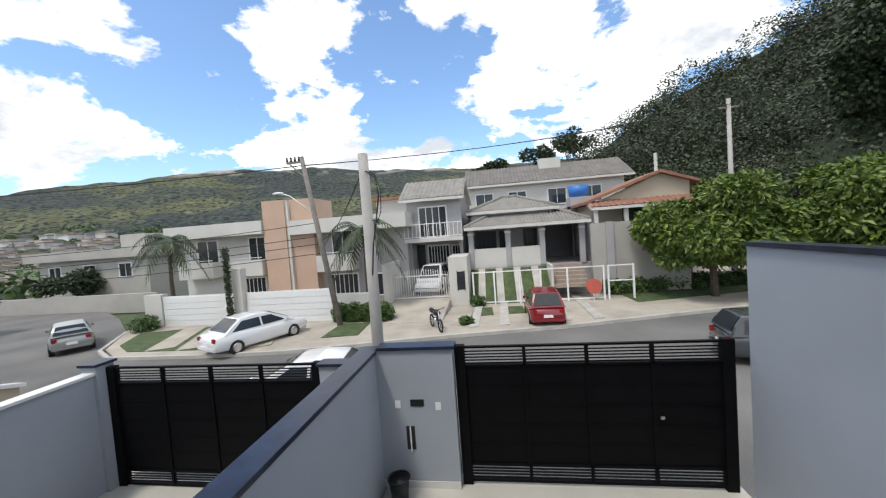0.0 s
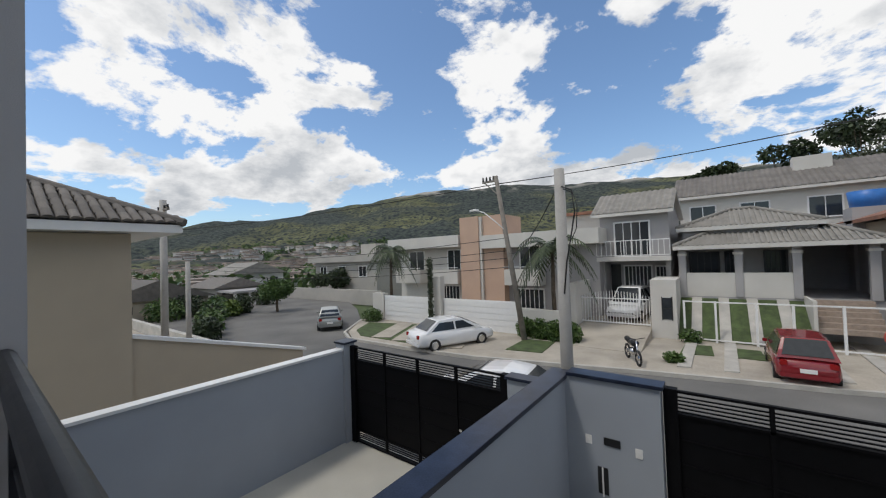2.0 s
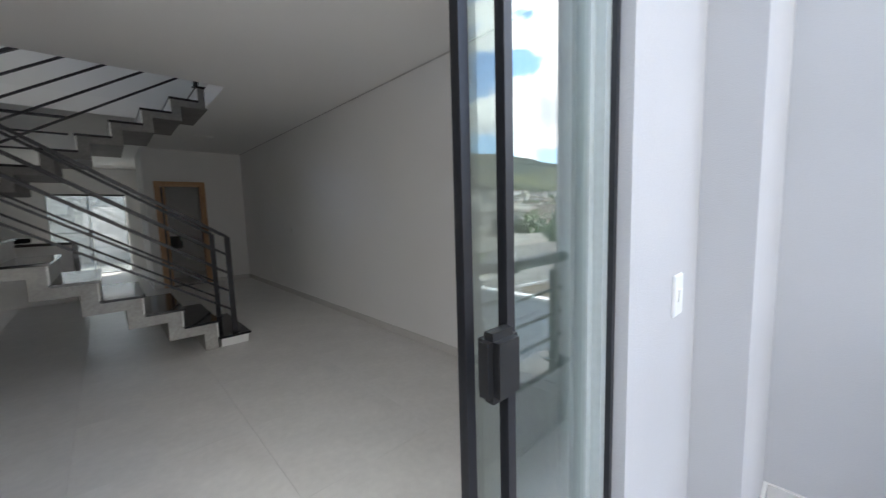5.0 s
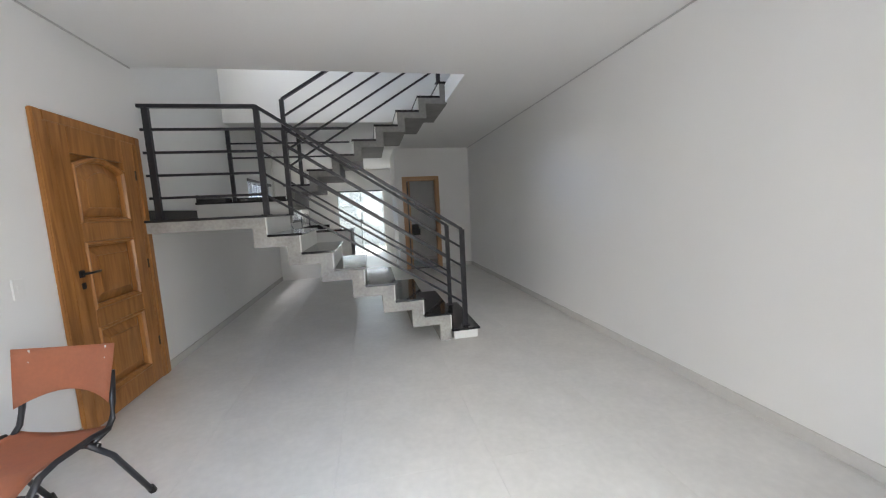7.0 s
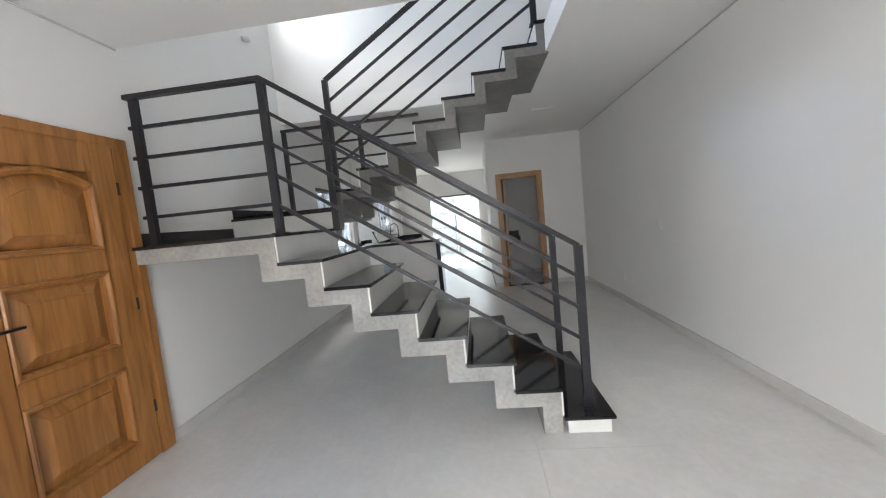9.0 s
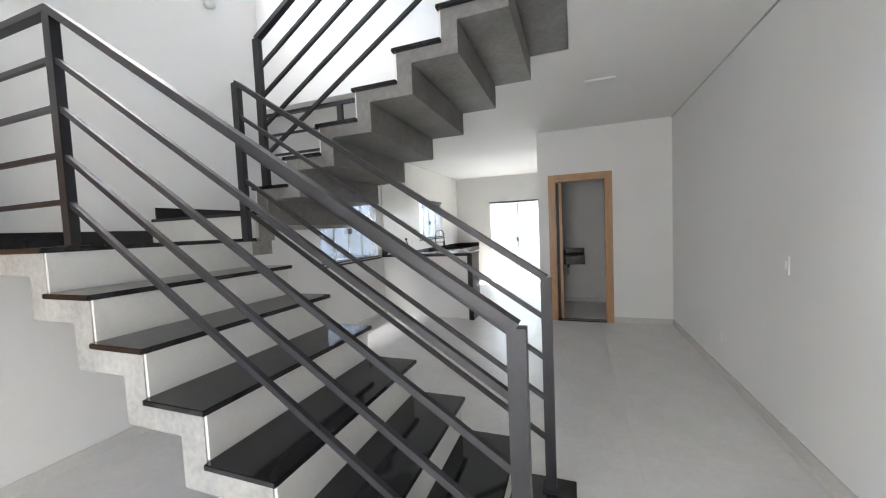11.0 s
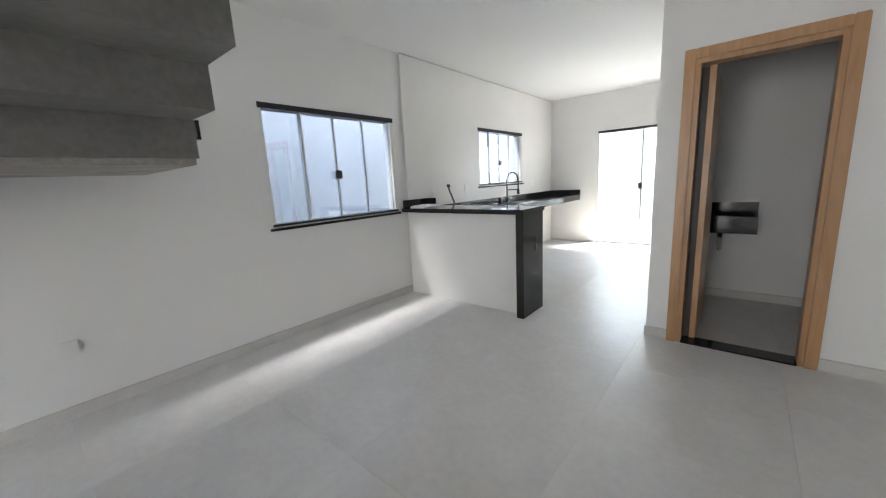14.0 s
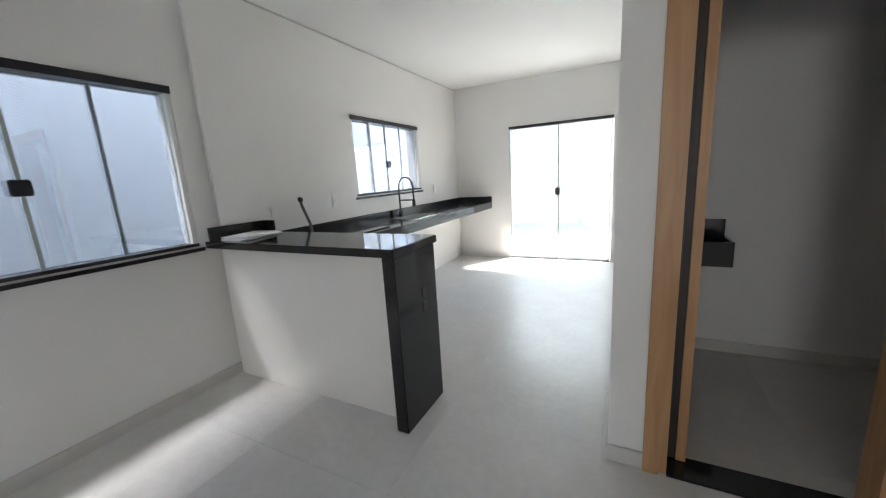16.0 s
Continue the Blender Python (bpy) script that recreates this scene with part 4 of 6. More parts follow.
def gate(x0, x1, y, z0, z1, label, panels):
    g = thing("driveway_gate", ((x0 + x1) / 2, y, z0), label, "gate", "driveway gates")
    boxes("post", [(x0 - 0.16, y - 0.06, z0 - 0.3, x0, y + 0.06, z1 + 0.02)], GATEM, g)
    boxes("post", [(x1, y - 0.06, z0 - 0.3, x1 + 0.16, y + 0.06, z1 + 0.02)], GATEM, g)
    step = (x1 - x0) / panels
    for zb, zt in ((z0, z0 + 0.04), (z1 - 0.03, z1), (z0 + 0.27, z0 + 0.30), (z1 - 0.33, z1 - 0.30)):
        boxes("frame_rail", [(x0, y - 0.03, zb, x1, y + 0.03, zt)], GATEM, g)
    boxes("sheet", [(x0, y - 0.006, z0 + 0.30, x1, y + 0.006, z1 - 0.33)], GATEM, g, "black sheet steel")
    for k in range(1, panels):
        boxes("frame_stile", [(x0 + k * step - 0.025, y - 0.03, z0 + 0.04, x0 + k * step + 0.025, y + 0.03, z1 - 0.03)], GATEM, g)
    for k in range(1, 5):
        z = z0 + 0.30 + (z1 - z0 - 0.63) * k / 5
        boxes("crease", [(x0, y + 0.006, z - 0.012, x1, y + 0.016, z + 0.012)], GATEM, g)
    for base in (z0 + 0.06, z1 - 0.285):
        for k in range(5):
            boxes("slat", [(x0, y - 0.012, base + k * 0.048, x1, y + 0.012, base + k * 0.048 + 0.015)], GATEM, g)
    boxes("lock", [(x0 + step * 0.9 - 0.03, y + 0.03, z0 + 1.05, x0 + step * 0.9 + 0.03, y + 0.06, z0 + 1.1)], CHROME, g, "steel lock knob", bevel=0.005)
    return g


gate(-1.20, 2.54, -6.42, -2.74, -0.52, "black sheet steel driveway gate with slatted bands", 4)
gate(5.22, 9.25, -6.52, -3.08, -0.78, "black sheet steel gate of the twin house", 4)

# road, kerbs, verges
tagged(new("ground", mesh("ground", (lambda q: (prism(q, [(-900, -900), (900, -900), (900, 900), (-900, 900)], SZ - 2, SZ - 0.3), q)[1])(bmesh.new()), GRASSM)), "grassy ground sheet reaching the horizon", "ground", kind="structure")
bm = bmesh.new()
prism(bm, [(-60, -33), (-9.4, -19.5), (-0.8, -17.1), (4.1, -16.2), (11, -14.6), (15, -14.3), (19.5, -14.3), (21.2, -15.3), (24, -19.0), (30, -23.5), (60, -42), (70, -34), (33, -15.5), (24, -8.2), (15, -8.0), (9.7, -6.7), (-60, -6.7)], SZ - 0.3, SZ)
tagged(new("road", mesh("road", bm, ASPHALT)), "worn grey asphalt street", "road", kind="structure")
bm = bmesh.new()
prism(bm, [(-60, -60), (13.4, -60), (13.4, -14.35), (11, -14.65), (4.1, -16.25), (-0.8, -17.15), (-9.4, -19.55), (-60, -33.1)], SZ - 0.3, SZ + 0.12)
prism(bm, [(13.4, -60), (23, -60), (24.2, -19.3), (21.1, -15.5), (19.4, -14.45), (15, -14.4), (13.4, -14.4)], SZ - 0.3, SZ + 0.12)
tagged(new("pavement", mesh("pavement", bm, PAVE)), "pale concrete pavement across the street", "pavement", kind="structure")
bm = bmesh.new()
line = [(-60, -33.0), (-9.4, -19.5), (-0.8, -17.1), (4.1, -16.2), (11, -14.6), (15, -14.3), (19.5, -14.3), (21.2, -15.3), (24, -19.0)]
for p, q in zip(line, line[1:]):
    bar(bm, (*p, SZ + 0.06), (*q, SZ + 0.06), 0.16, 0.17)
tagged(new("kerb", mesh("kerb", bm, KERBM)), "worn concrete kerb", "kerb", kind="structure")
for n, pts in (("lawn_corner", [(15.2, -15.0), (19.3, -15.0), (20.9, -16.0), (22.3, -18.3), (18.6, -19.3)]), ("lawn_patch", [(2.3, -19.6), (3.5, -19.4), (3.4, -21.3), (2.4, -21.4)]), ("lawn_patch", [(0.6, -19.7), (1.9, -19.7), (1.9, -21.4), (0.7, -21.4)]), ("lawn_patch", [(-1.0, -19.9), (0.3, -19.8), (0.2, -21.4), (-0.9, -21.4)]), ("lawn_patch", [(-14.0, -23.5), (-5.4, -21.2), (-5.2, -24.4), (-14.0, -26)]), ("lawn_patch", [(8.6, -16.6), (10.3, -16.3), (10.4, -18.8), (8.8, -18.8)])):
    bm = bmesh.new()
    prism(bm, pts, SZ + 0.1, SZ + 0.15)
    tagged(new(n, mesh(n, bm, GRASSM)), "green lawn patch in the pavement", "lawn", kind="structure")
for k in range(4):
    pv = thing("driveway_strip", (13.6 + 1.65 * k, -17.0, SZ + 0.12), "pale concrete driveway strip with grass joints", "driveway strip", "driveway strips", rz=24)
    boxes("slab", [(-0.62, -2.3, 0, 0.62, 2.0, 0.05)], PAVE, pv, local=True, bevel=0.02)
for k in range(5):
    bm = bmesh.new()
    prism(bm, [(3.0 - 1.45 * k, -17.3 - 0.2 * k), (3.45 - 1.45 * k, -17.2 - 0.2 * k), (3.3 - 1.45 * k, -27), (2.9 - 1.45 * k, -27)], SZ + 0.12, SZ + 0.175)
    tagged(new("path_strip", mesh("path_strip", bm, KERBM)), "pale concrete wheel track", "path", kind="structure")


# ---- buildings across the street ----
def opening(h, x0, x1, z0, z1, y, white=True, grille=0, label="white framed window"):
    """A window on a wall that faces +y."""
    w = boxes("window", [(x0, y + 0.002, z0, x1, y + 0.03, z1)], DARKWIN, h, label)
    f = WHITEM if white else STEEL
    e = 0.09
    boxes("window_frame", [(x0 - e, y + 0.002, z0 - e, x0, y + 0.06, z1 + e), (x1, y + 0.002, z0 - e, x1 + e, y + 0.06, z1 + e), (x0, y + 0.002, z1, x1, y + 0.06, z1 + e), (x0, y + 0.002, z0 - e, x1, y + 0.07, z0)], f, w)
    for k in range(1, grille + 1):
        x = x0 + (x1 - x0) * k / (grille + 1)
        boxes("glazing_bar", [(x - 0.025, y + 0.03, z0, x + 0.025, y + 0.05, z1)], f, w)
    return w


def balustrade(h, x0, x1, y0, y1, z, n, mesh_mat):
    boxes("balcony_rail", [(x0, y1 - 0.04, z + 0.95, x1, y1, z + 1.0), (x0, y1 - 0.04, z + 0.08, x1, y1, z + 0.12)], mesh_mat, h)
    for k in range(n + 1):
        x = x0 + (x1 - x0 - 0.03) * k / n
        boxes("baluster", [(x, y1 - 0.035, z + 0.12, x + 0.03, y1 - 0.005, z + 0.95)], mesh_mat, h)


def tiled_roof(h, x0, x1, ya, za, yb, zb, material, rows=True):
    """A roof plane from the eave (ya, za) up to the ridge (yb, zb), with tile courses."""
    bm = bmesh.new()
    n = int((x1 - x0) / 0.32)
    for k in range(n):
        a, b = x0 + (x1 - x0) * k / n, x0 + (x1 - x0) * (k + 1) / n
        m = (a + b) / 2
        vs = [bm.verts.new(p) for p in ((a, ya, za), (m, ya, za + 0.07), (b, ya, za), (b, yb, zb), (m, yb, zb + 0.07), (a, yb, zb))]
        bm.faces.new((vs[0], vs[1], vs[4], vs[5]))
        bm.faces.new((vs[1], vs[2], vs[3], vs[4]))
    bmesh.ops.remove_doubles(bm, verts=bm.verts[:], dist=0.001)
    bmesh.ops.recalc_face_normals(bm, faces=bm.faces)
    r = part("roof", bm, material, h)
    bm = bmesh.new()
    slab(bm, [(ya, za - 0.03), (yb, zb - 0.03), (yb, zb - 0.2), (ya, za - 0.2)], "x", x0, x1)
    part("roof_deck", bm, HOUSEW, h, "pale eaves board")
    return r


# modern twin house with a salmon tower
h1 = thing("modern_house", (16, -26, SZ), "two-storey off-white house with a salmon chimney tower", "house")
boxes("wall", [(17.7, -32, SZ, 25.0, -24.6, 2.2)], HOUSEW, h1, "grey rendered storeys")
boxes("wall", [(7.9, -32, SZ, 14.2, -24.6, 2.0)], HOUSEG, h1, "grey rendered storeys")
boxes("parapet", [(17.75, -32, 2.15, 25.4, -23.4, 3.05)], HOUSEW, h1, "white roof parapet")
boxes("parapet", [(7.6, -32, 1.9, 15.8, -23.4, 2.85)], HOUSEW, h1, "white roof parapet")
boxes("tower", [(16.05, -27, SZ, 17.7, -23.6, 4.33)], HOUSEO, h1, "salmon rendered tower")
boxes("tower", [(14.2, -27, SZ, 15.85, -23.9, 4.33)], HOUSEO, h1, "salmon rendered tower")
boxes("tower_band", [(15.85, -26.9, SZ, 16.05, -23.7, 4.25)], HOUSEW, h1)
boxes("annex", [(8.0, -34, 2.8, 11.3, -29, 4.2)], HOUSEW, h1, "roof room")
boxes("annex_roof", [(7.6, -34.5, 4.2, 11.7, -28.4, 4.4)], ROOFR, h1)
for x0, x1 in ((21.8, 24.6), (18.0, 20.4), (11.4, 14.0)):
    boxes("balcony", [(x0, -24.6, -0.75, x1, -23.5, 0.35)], HOUSEW, h1, "white balcony box", bevel=0.02)
    opening(h1, x0 + 0.4, x1 - 0.8, 0.1, 1.9, -24.6, True, 1, "white framed balcony door")
    boxes("balcony_rail", [(x0, -23.55, 0.5, x1, -23.5, 0.55)], WHITEM, h1)
opening(h1, 18.6, 20.2, -2.2, -1.0, -24.6, True, 4)
opening(h1, 11.6, 13.6, -2.4, -1.1, -24.6, True, 5)
opening(h1, 9.0, 10.4, -2.6, -1.2, -24.6, True, 0, "white garage door")
for x0, x1, n in ((17.2, 22.2, 5), (11.2, 16.6, 5)):
    fw = thing("white_wall_gate", ((x0 + x1) / 2, -19.8, SZ + 0.1), "white slatted sliding gate of the modern house", "gate", "white sliding gates")
    boxes("gate_frame", [(x0, -19.9, SZ, x1, -19.8, SZ + 1.95)], WHITEM, fw)
    for k in range(n):
        boxes("slat", [(x0 + 0.05, -19.8, SZ + 0.12 + k * 0.36, x1 - 0.05, -19.77, SZ + 0.44 + k * 0.36)], WHITEM, fw, bevel=0.006)
structure("garden_wall", [(16.62, -20.0, SZ, 17.18, -19.5, 0.1), (22.22, -20.2, SZ, 23.4, -19.7, -1.2), (8.9, -20.2, SZ, 11.18, -19.9, -1.75)], HOUSEW, "off-white garden walls", "wall")

# grey house with a white balcony
h2 = thing("balcony_house", (6.1, -27, SZ), "narrow grey house with white balcony and tiled roof", "house")
boxes("wall", [(4.2, -33, SZ, 8.0, -27.0, 3.7), (4.2, -27.0, 0.75, 8.0, -25.5, 3.7), (4.2, -27.0, SZ, 4.45, -25.5, 0.75), (7.8, -27.0, SZ, 8.0, -25.5, 0.75)], HOUSEG, h2, "grey rendered walls over the open carport")
# Dark panel on the carport's back wall stands for a shaded garage inside.
boxes("garage_shade", [(7.15, -26.99, SZ + 0.8, 7.75, -26.95, 0.5)], DARKWIN, h2, "dark panel for the shade inside the garage")
boxes("balcony", [(4.1, -25.5, 0.75, 8.05, -24.55, 1.0)], HOUSEW, h2, "white balcony slab")
balustrade(h2, 4.1, 8.05, -25.5, -24.55, 1.0, 14, WHITEM)
opening(h2, 5.25, 7.1, 1.05, 3.1, -25.5, True, 3, "white framed balcony door")
opening(h2, 5.4, 6.9, -0.9, 0.35, -27.0, True, 6, "white window with a grille")
opening(h2, 4.55, 5.1, -2.2, 0.3, -27.0, True, 2, "white grilled door")
tiled_roof(h2, 3.9, 8.4, -24.9, 3.72, -27.6, 5.2, ROOFG)
tiled_roof(h2, 3.9, 8.4, -33, 3.7, -27.6, 5.2, ROOFG)
bm = bmesh.new()
slab(bm, [(-33, 3.7), (-25.5, 3.7), (-27.6, 5.1)], "x", 4.2, 8.0)
part("gable", bm, HOUSEG, h2)
gt = thing("white_grille_gate", (6.8, -22.6, SZ), "white metal grille gate before the garage", "gate")
boxes("frame_rail", [(5.0, -22.63, SZ + 0.66, 8.5, -22.57, SZ + 0.72), (5.0, -22.63, SZ + 2.0, 8.5, -22.57, SZ + 2.06)], WHITEM, gt)
for k in range(24):
    bm = bmesh.new()
    bar(bm, (5.0 + k * 0.15, -22.6, SZ + 0.62), (5.0 + k * 0.15, -22.6, SZ + 2.2 + 0.25 * math.sin(math.pi * k / 23)), 0.03, 0.03)
    part("picket", bm, WHITEM, gt)
bm = bmesh.new()
slab(bm, [(-18.6, SZ + 0.1), (-18.6, SZ + 0.14), (-22.6, SZ + 0.6), (-27.0, SZ + 0.7), (-27.0, SZ + 0.1)], "x", 4.9, 8.5)
tagged(new("driveway_ramp", mesh("driveway_ramp", bm, PAVE)), "pale concrete ramp up to the carport", "driveway", kind="structure")
mcab = thing("meter_cabinet", (4.15, -22.28, SZ), "dark meter cabinet let into the white gate pillar", "meter cabinet")
boxes("door", [(3.98, -22.3, -2.2, 4.36, -22.27, -1.1)], DARKWIN, mcab, bevel=0.006)
boxes("rim", [(3.93, -22.3, -2.26, 3.98, -22.265, -1.05), (4.36, -22.3, -2.26, 4.41, -22.265, -1.05), (3.98, -22.3, -1.66, 4.36, -22.265, -1.62)], PLASTICB, mcab)
structure("lot_side_wall", [(8.5, -25.5, SZ, 8.8, -21.5, -0.35), (3.75, -25.4, SZ, 4.9, -22.3, -0.2)], HOUSEW, "white side walls of the driveway", "wall")

def hip_roof(h, x0, x1, y0, y1, z, rise, inset, material):
    """A hipped roof over a rectangle, with tile ribs on the slope that faces the street and on its two ends."""
    bm = bmesh.new()
    ym = (y0 + y1) / 2
    a = [bm.verts.new(p) for p in ((x0, y0, z), (x1, y0, z), (x1, y1, z), (x0, y1, z), (x0 + inset, ym, z + rise), (x1 - inset, ym, z + rise))]
    for f in ((0, 1, 5, 4), (2, 3, 4, 5), (3, 0, 4), (1, 2, 5), (3, 2, 1, 0)):
        bm.faces.new([a[k] for k in f])
    r = part("roof", bm, material, h)
    bm = bmesh.new()
    n = int((x1 - x0) / 0.22)
    for k in range(1, n):
        x = x0 + (x1 - x0) * k / n
        t = min(1, (x - x0) / inset, (x1 - x) / inset)
        bar(bm, (x, y1, z + 0.02), (x, y1 + (ym - y1) * t, z + rise * t + 0.02), 0.1, 0.08)
    n = int((y1 - y0) / 0.22)
    for k in range(1, n):
        y = y0 + (y1 - y0) * k / n
        t = 1 - abs(2 * k / n - 1)
        for xe, s in ((x0, 1), (x1, -1)):
            bar(bm, (xe, y, z + 0.02), (xe + s * inset * t, y, z + rise * t + 0.02), 0.1, 0.08)
    part("tile_ribs", bm, material, r)
    bm = bmesh.new()
    for p, q in (((x0, y1, z), (x0 + inset, ym, z + rise)), ((x1, y1, z), (x1 - inset, ym, z + rise)), ((x0 + inset, ym, z + rise), (x1 - inset, ym, z + rise))):
        tube(bm, [Vector(p) + Vector((0, 0, 0.05)), Vector(q) + Vector((0, 0, 0.05))], 0.11, 8)
    part("ridge_tiles", bm, material, r, smooth=True)
    e = 0.04
    boxes("fascia", [(x0 - e, y1, z - 0.2, x1 + e, y1 + e, z + 0.01), (x0 - e, y0, z - 0.2, x0, y1, z + 0.01), (x1, y0, z - 0.2, x1 + e, y1, z + 0.01)], HOUSEW, h, "pale eaves board")
    return r


# porch house
h3 = thing("porch_house", (0.3, -28, SZ), "low house with hipped tiled porch roof and grey posts", "house")
boxes("plinth", [(-4.2, -33, SZ, 3.9, -25.0, -1.25)], HOUSEG, h3, "raised grey plinth")
boxes("wall", [(-1.3, -33, -1.25, 3.9, -27.2, 2.5)], HOUSEG, h3, "grey rendered walls")
boxes("wall", [(-4.2, -33, -1.25, -1.3, -31.0, 2.5), (-4.2, -31.0, -1.25, -4.05, -25.6, 1.3)], HOUSEG, h3, "grey walls of the deep entrance")
boxes("porch_ceiling", [(-4.0, -31.0, 1.3, 3.9, -24.7, 1.42)], HOUSEB, h3)
boxes("porch_wall", [(-1.2, -25.2, -1.25, 3.8, -25.0, 0.02)], HOUSEW, h3, "white porch wall", bevel=0.01)
for x in (3.6, 1.15, -1.05, -3.55):
    ps = boxes("porch_post", [(x - 0.17, -25.25, -1.25, x + 0.17, -24.93, 1.3)], HOUSEG, h3, "grey clad post", bevel=0.02)
    boxes("capital", [(x - 0.22, -25.3, 0.98, x + 0.22, -24.88, 1.1)], HOUSEW, ps)
hip_roof(h3, -4.0, 3.95, -32.0, -24.5, 1.5, 1.5, 3.2, ROOFG)
hip_roof(h3, -2.3, 3.85, -31.0, -25.9, 2.55, 1.05, 2.6, ROOFG)
boxes("upper_wall", [(-2.0, -30.8, 1.9, 3.6, -26.2, 2.36)], HOUSEG, h3)
for x0, x1 in ((2.0, 3.3), (1.0, 1.6), (-0.9, -0.1)):
    opening(h3, x0, x1, -0.2, 1.05, -27.2, False, 3, "dark barred window")
for k in range(6):
    boxes("porch_step", [(-3.4, -25.0, -1.25 - 0.21 * (k + 1), -1.35, -24.96 + 0.32 * (k + 1), -1.25 - 0.21 * k)], mat("terracotta_step", (0.33, 0.265, 0.215), 0.8, var=0.15) if not k else bpy.data.materials["terracotta_step"], h3, "terracotta step")
bm = bmesh.new()
slab(bm, [(-22.5, SZ), (-22.5, SZ + 0.2), (-25.0, -1.35), (-25.0, SZ)], "x", -1.3, 3.9)
tagged(new("garden_bank", mesh("garden_bank", bm, GRASSM)), "sloping green garden bank below the porch", "lawn", kind="structure")
for k in range(4):
    x = 3.0 - 1.15 * k
    bm = bmesh.new()
    slab(bm, [(-22.48, SZ + 0.15), (-22.48, SZ + 0.26), (-24.98, -1.29), (-24.98, -1.4)], "x", x - 0.22, x + 0.22)
    tagged(new("garden_strip", mesh("garden_strip", bm, KERBM)), "pale concrete strip up the garden bank", "path", kind="structure")
structure("stair_cheek", [(-1.33, -25.0, SZ, -1.2, -22.9, -1.1)], HOUSEW, "low pale wall beside the porch steps", "wall")
lf = thing("lot_fence", (0.0, -22.3, SZ), "white metal fence with slim posts before the garden", "fence")
for x in (3.45, 2.2, 0.72, -0.5, -2.0, -4.0, -4.25, -5.6):
    boxes("post", [(x - 0.045, -22.35, SZ, x + 0.045, -22.26, -1.2)], WHITEM, lf)
for x0, x1, z in ((-4.0, 3.45, -1.24), (-4.0, 3.45, -3.05), (-5.6, -4.25, -1.24), (-5.6, -4.25, -2.1)):
    boxes("rail", [(x0, -22.33, z - 0.03, x1, -22.27, z + 0.03)], WHITEM, lf)
ball = thing("red_ball_sign", (-3.4, -21.9, SZ), "round red painted disc by the lot gate", "sign")
bm = bmesh.new()
tube(bm, [(-3.4, -22.2, -2.35), (-3.4, -22.05, -2.35)], 0.42, 20)
part("disc", bm, mat("faded_red", (0.5, 0.1, 0.07), 0.6), ball)
boxes("stake", [(-3.43, -22.22, SZ, -3.37, -22.2, -2.3)], WHITEM, ball)

# long house behind, red roof house
h4 = thing("long_house", (-3, -38, SZ), "long white two-storey house with grey tiled roof", "house")
boxes("wall", [(-9.5, -44, SZ, 4.2, -34.6, 5.2)], HOUSEW, h4)
tiled_roof(h4, -10.2, 4.6, -34.0, 5.3, -38, 7.3, ROOFL)
boxes("chimney", [(-4.6, -37.8, 6.6, -2.6, -36.8, 7.7)], HOUSEW, h4, "white roof box")
for x in (-7.5, -4.5, -1.0, 2.0):
    opening(h4, x, x + 1.5, 3.2, 4.5, -34.6, True, 1)
tank = thing("water_tank", (-4.7, -30.6, 2.2), "blue plastic water tank on a wall", "water tank")
bm = bmesh.new()
tube(bm, [(-4.7, -30.6, 3.3), (-4.7, -30.6, 4.2)], 0.7, 20, 0.8)
part("drum", bm, BLUEP, tank, smooth=True)
boxes("stand", [(-5.6, -31.5, SZ, -3.9, -29.8, 3.3)], HOUSEG, tank)
h5 = thing("red_roof_house", (-7, -27, SZ), "beige house with red tiled roof behind a wall", "house")
boxes("wall", [(-10.4, -33, SZ, -4.4, -25.8, 2.4)], HOUSEB, h5)
boxes("garden_wall", [(-9.5, -24.5, SZ, -3.9, -24.2, 1.2)], HOUSEC, h5, "tall pale cement wall")
boxes("pillar", [(-5.2, -24.2, SZ, -4.75, -24.05, 1.25)], HOUSEG, h5)
tiled_roof(h5, -10.6, -4.1, -24.5, 2.2, -25.8, 2.6, ROOFR)
for x in (-4.4, -6.2, -8.4):
    boxes("terrace_post", [(x - 0.12, -24.9, 1.2, x + 0.12, -24.7, 2.05)], HOUSEW, h5)
bm = bmesh.new()
slab(bm, [(-4.4, 2.4), (-10.4, 2.4), (-10.4, 3.6), (-8.6, 4.1)], "y", -26.2, -25.8)
part("gable", bm, HOUSEB, h5)
for pts in ([(-3.9, 2.42), (-8.6, 4.12), (-8.6, 4.3), (-3.9, 2.6)], [(-8.6, 4.12), (-12.6, 2.7), (-12.6, 2.88), (-8.6, 4.3)]):
    bm = bmesh.new()
    slab(bm, pts, "y", -33, -25.4)
    part("roof", bm, ROOFR, h5, "red tiled gable roof")
opening(h5, -7.6, -6.4, 1.3, 2.1, -25.8, False, 1, "dark window")

# far flat-roofed house on the corner
h6 = thing("flat_roof_house", (40, -33, SZ), "grey flat-roofed house at the street corner", "house")
boxes("wall", [(34.2, -38, SZ - 0.2, 46.5, -30, 1.2)], HOUSEC, h6)
boxes("parapet", [(33.6, -38.3, 1.2, 47.5, -29.4, 2.1)], HOUSEC, h6, "pale roof parapet")
boxes("roof_room", [(37.5, -37, 2.1, 40.5, -33, 3.5)], HOUSEC, h6)
for x in (36, 40, 44):
    opening(h6, x, x + 1.3, -0.6, 0.6, -30.0, True, 1)
structure("corner_wall", [(30, -27.0, SZ - 0.2, 48, -26.7, -1.9)], HOUSEC, "grey walls along the far side street", "wall")


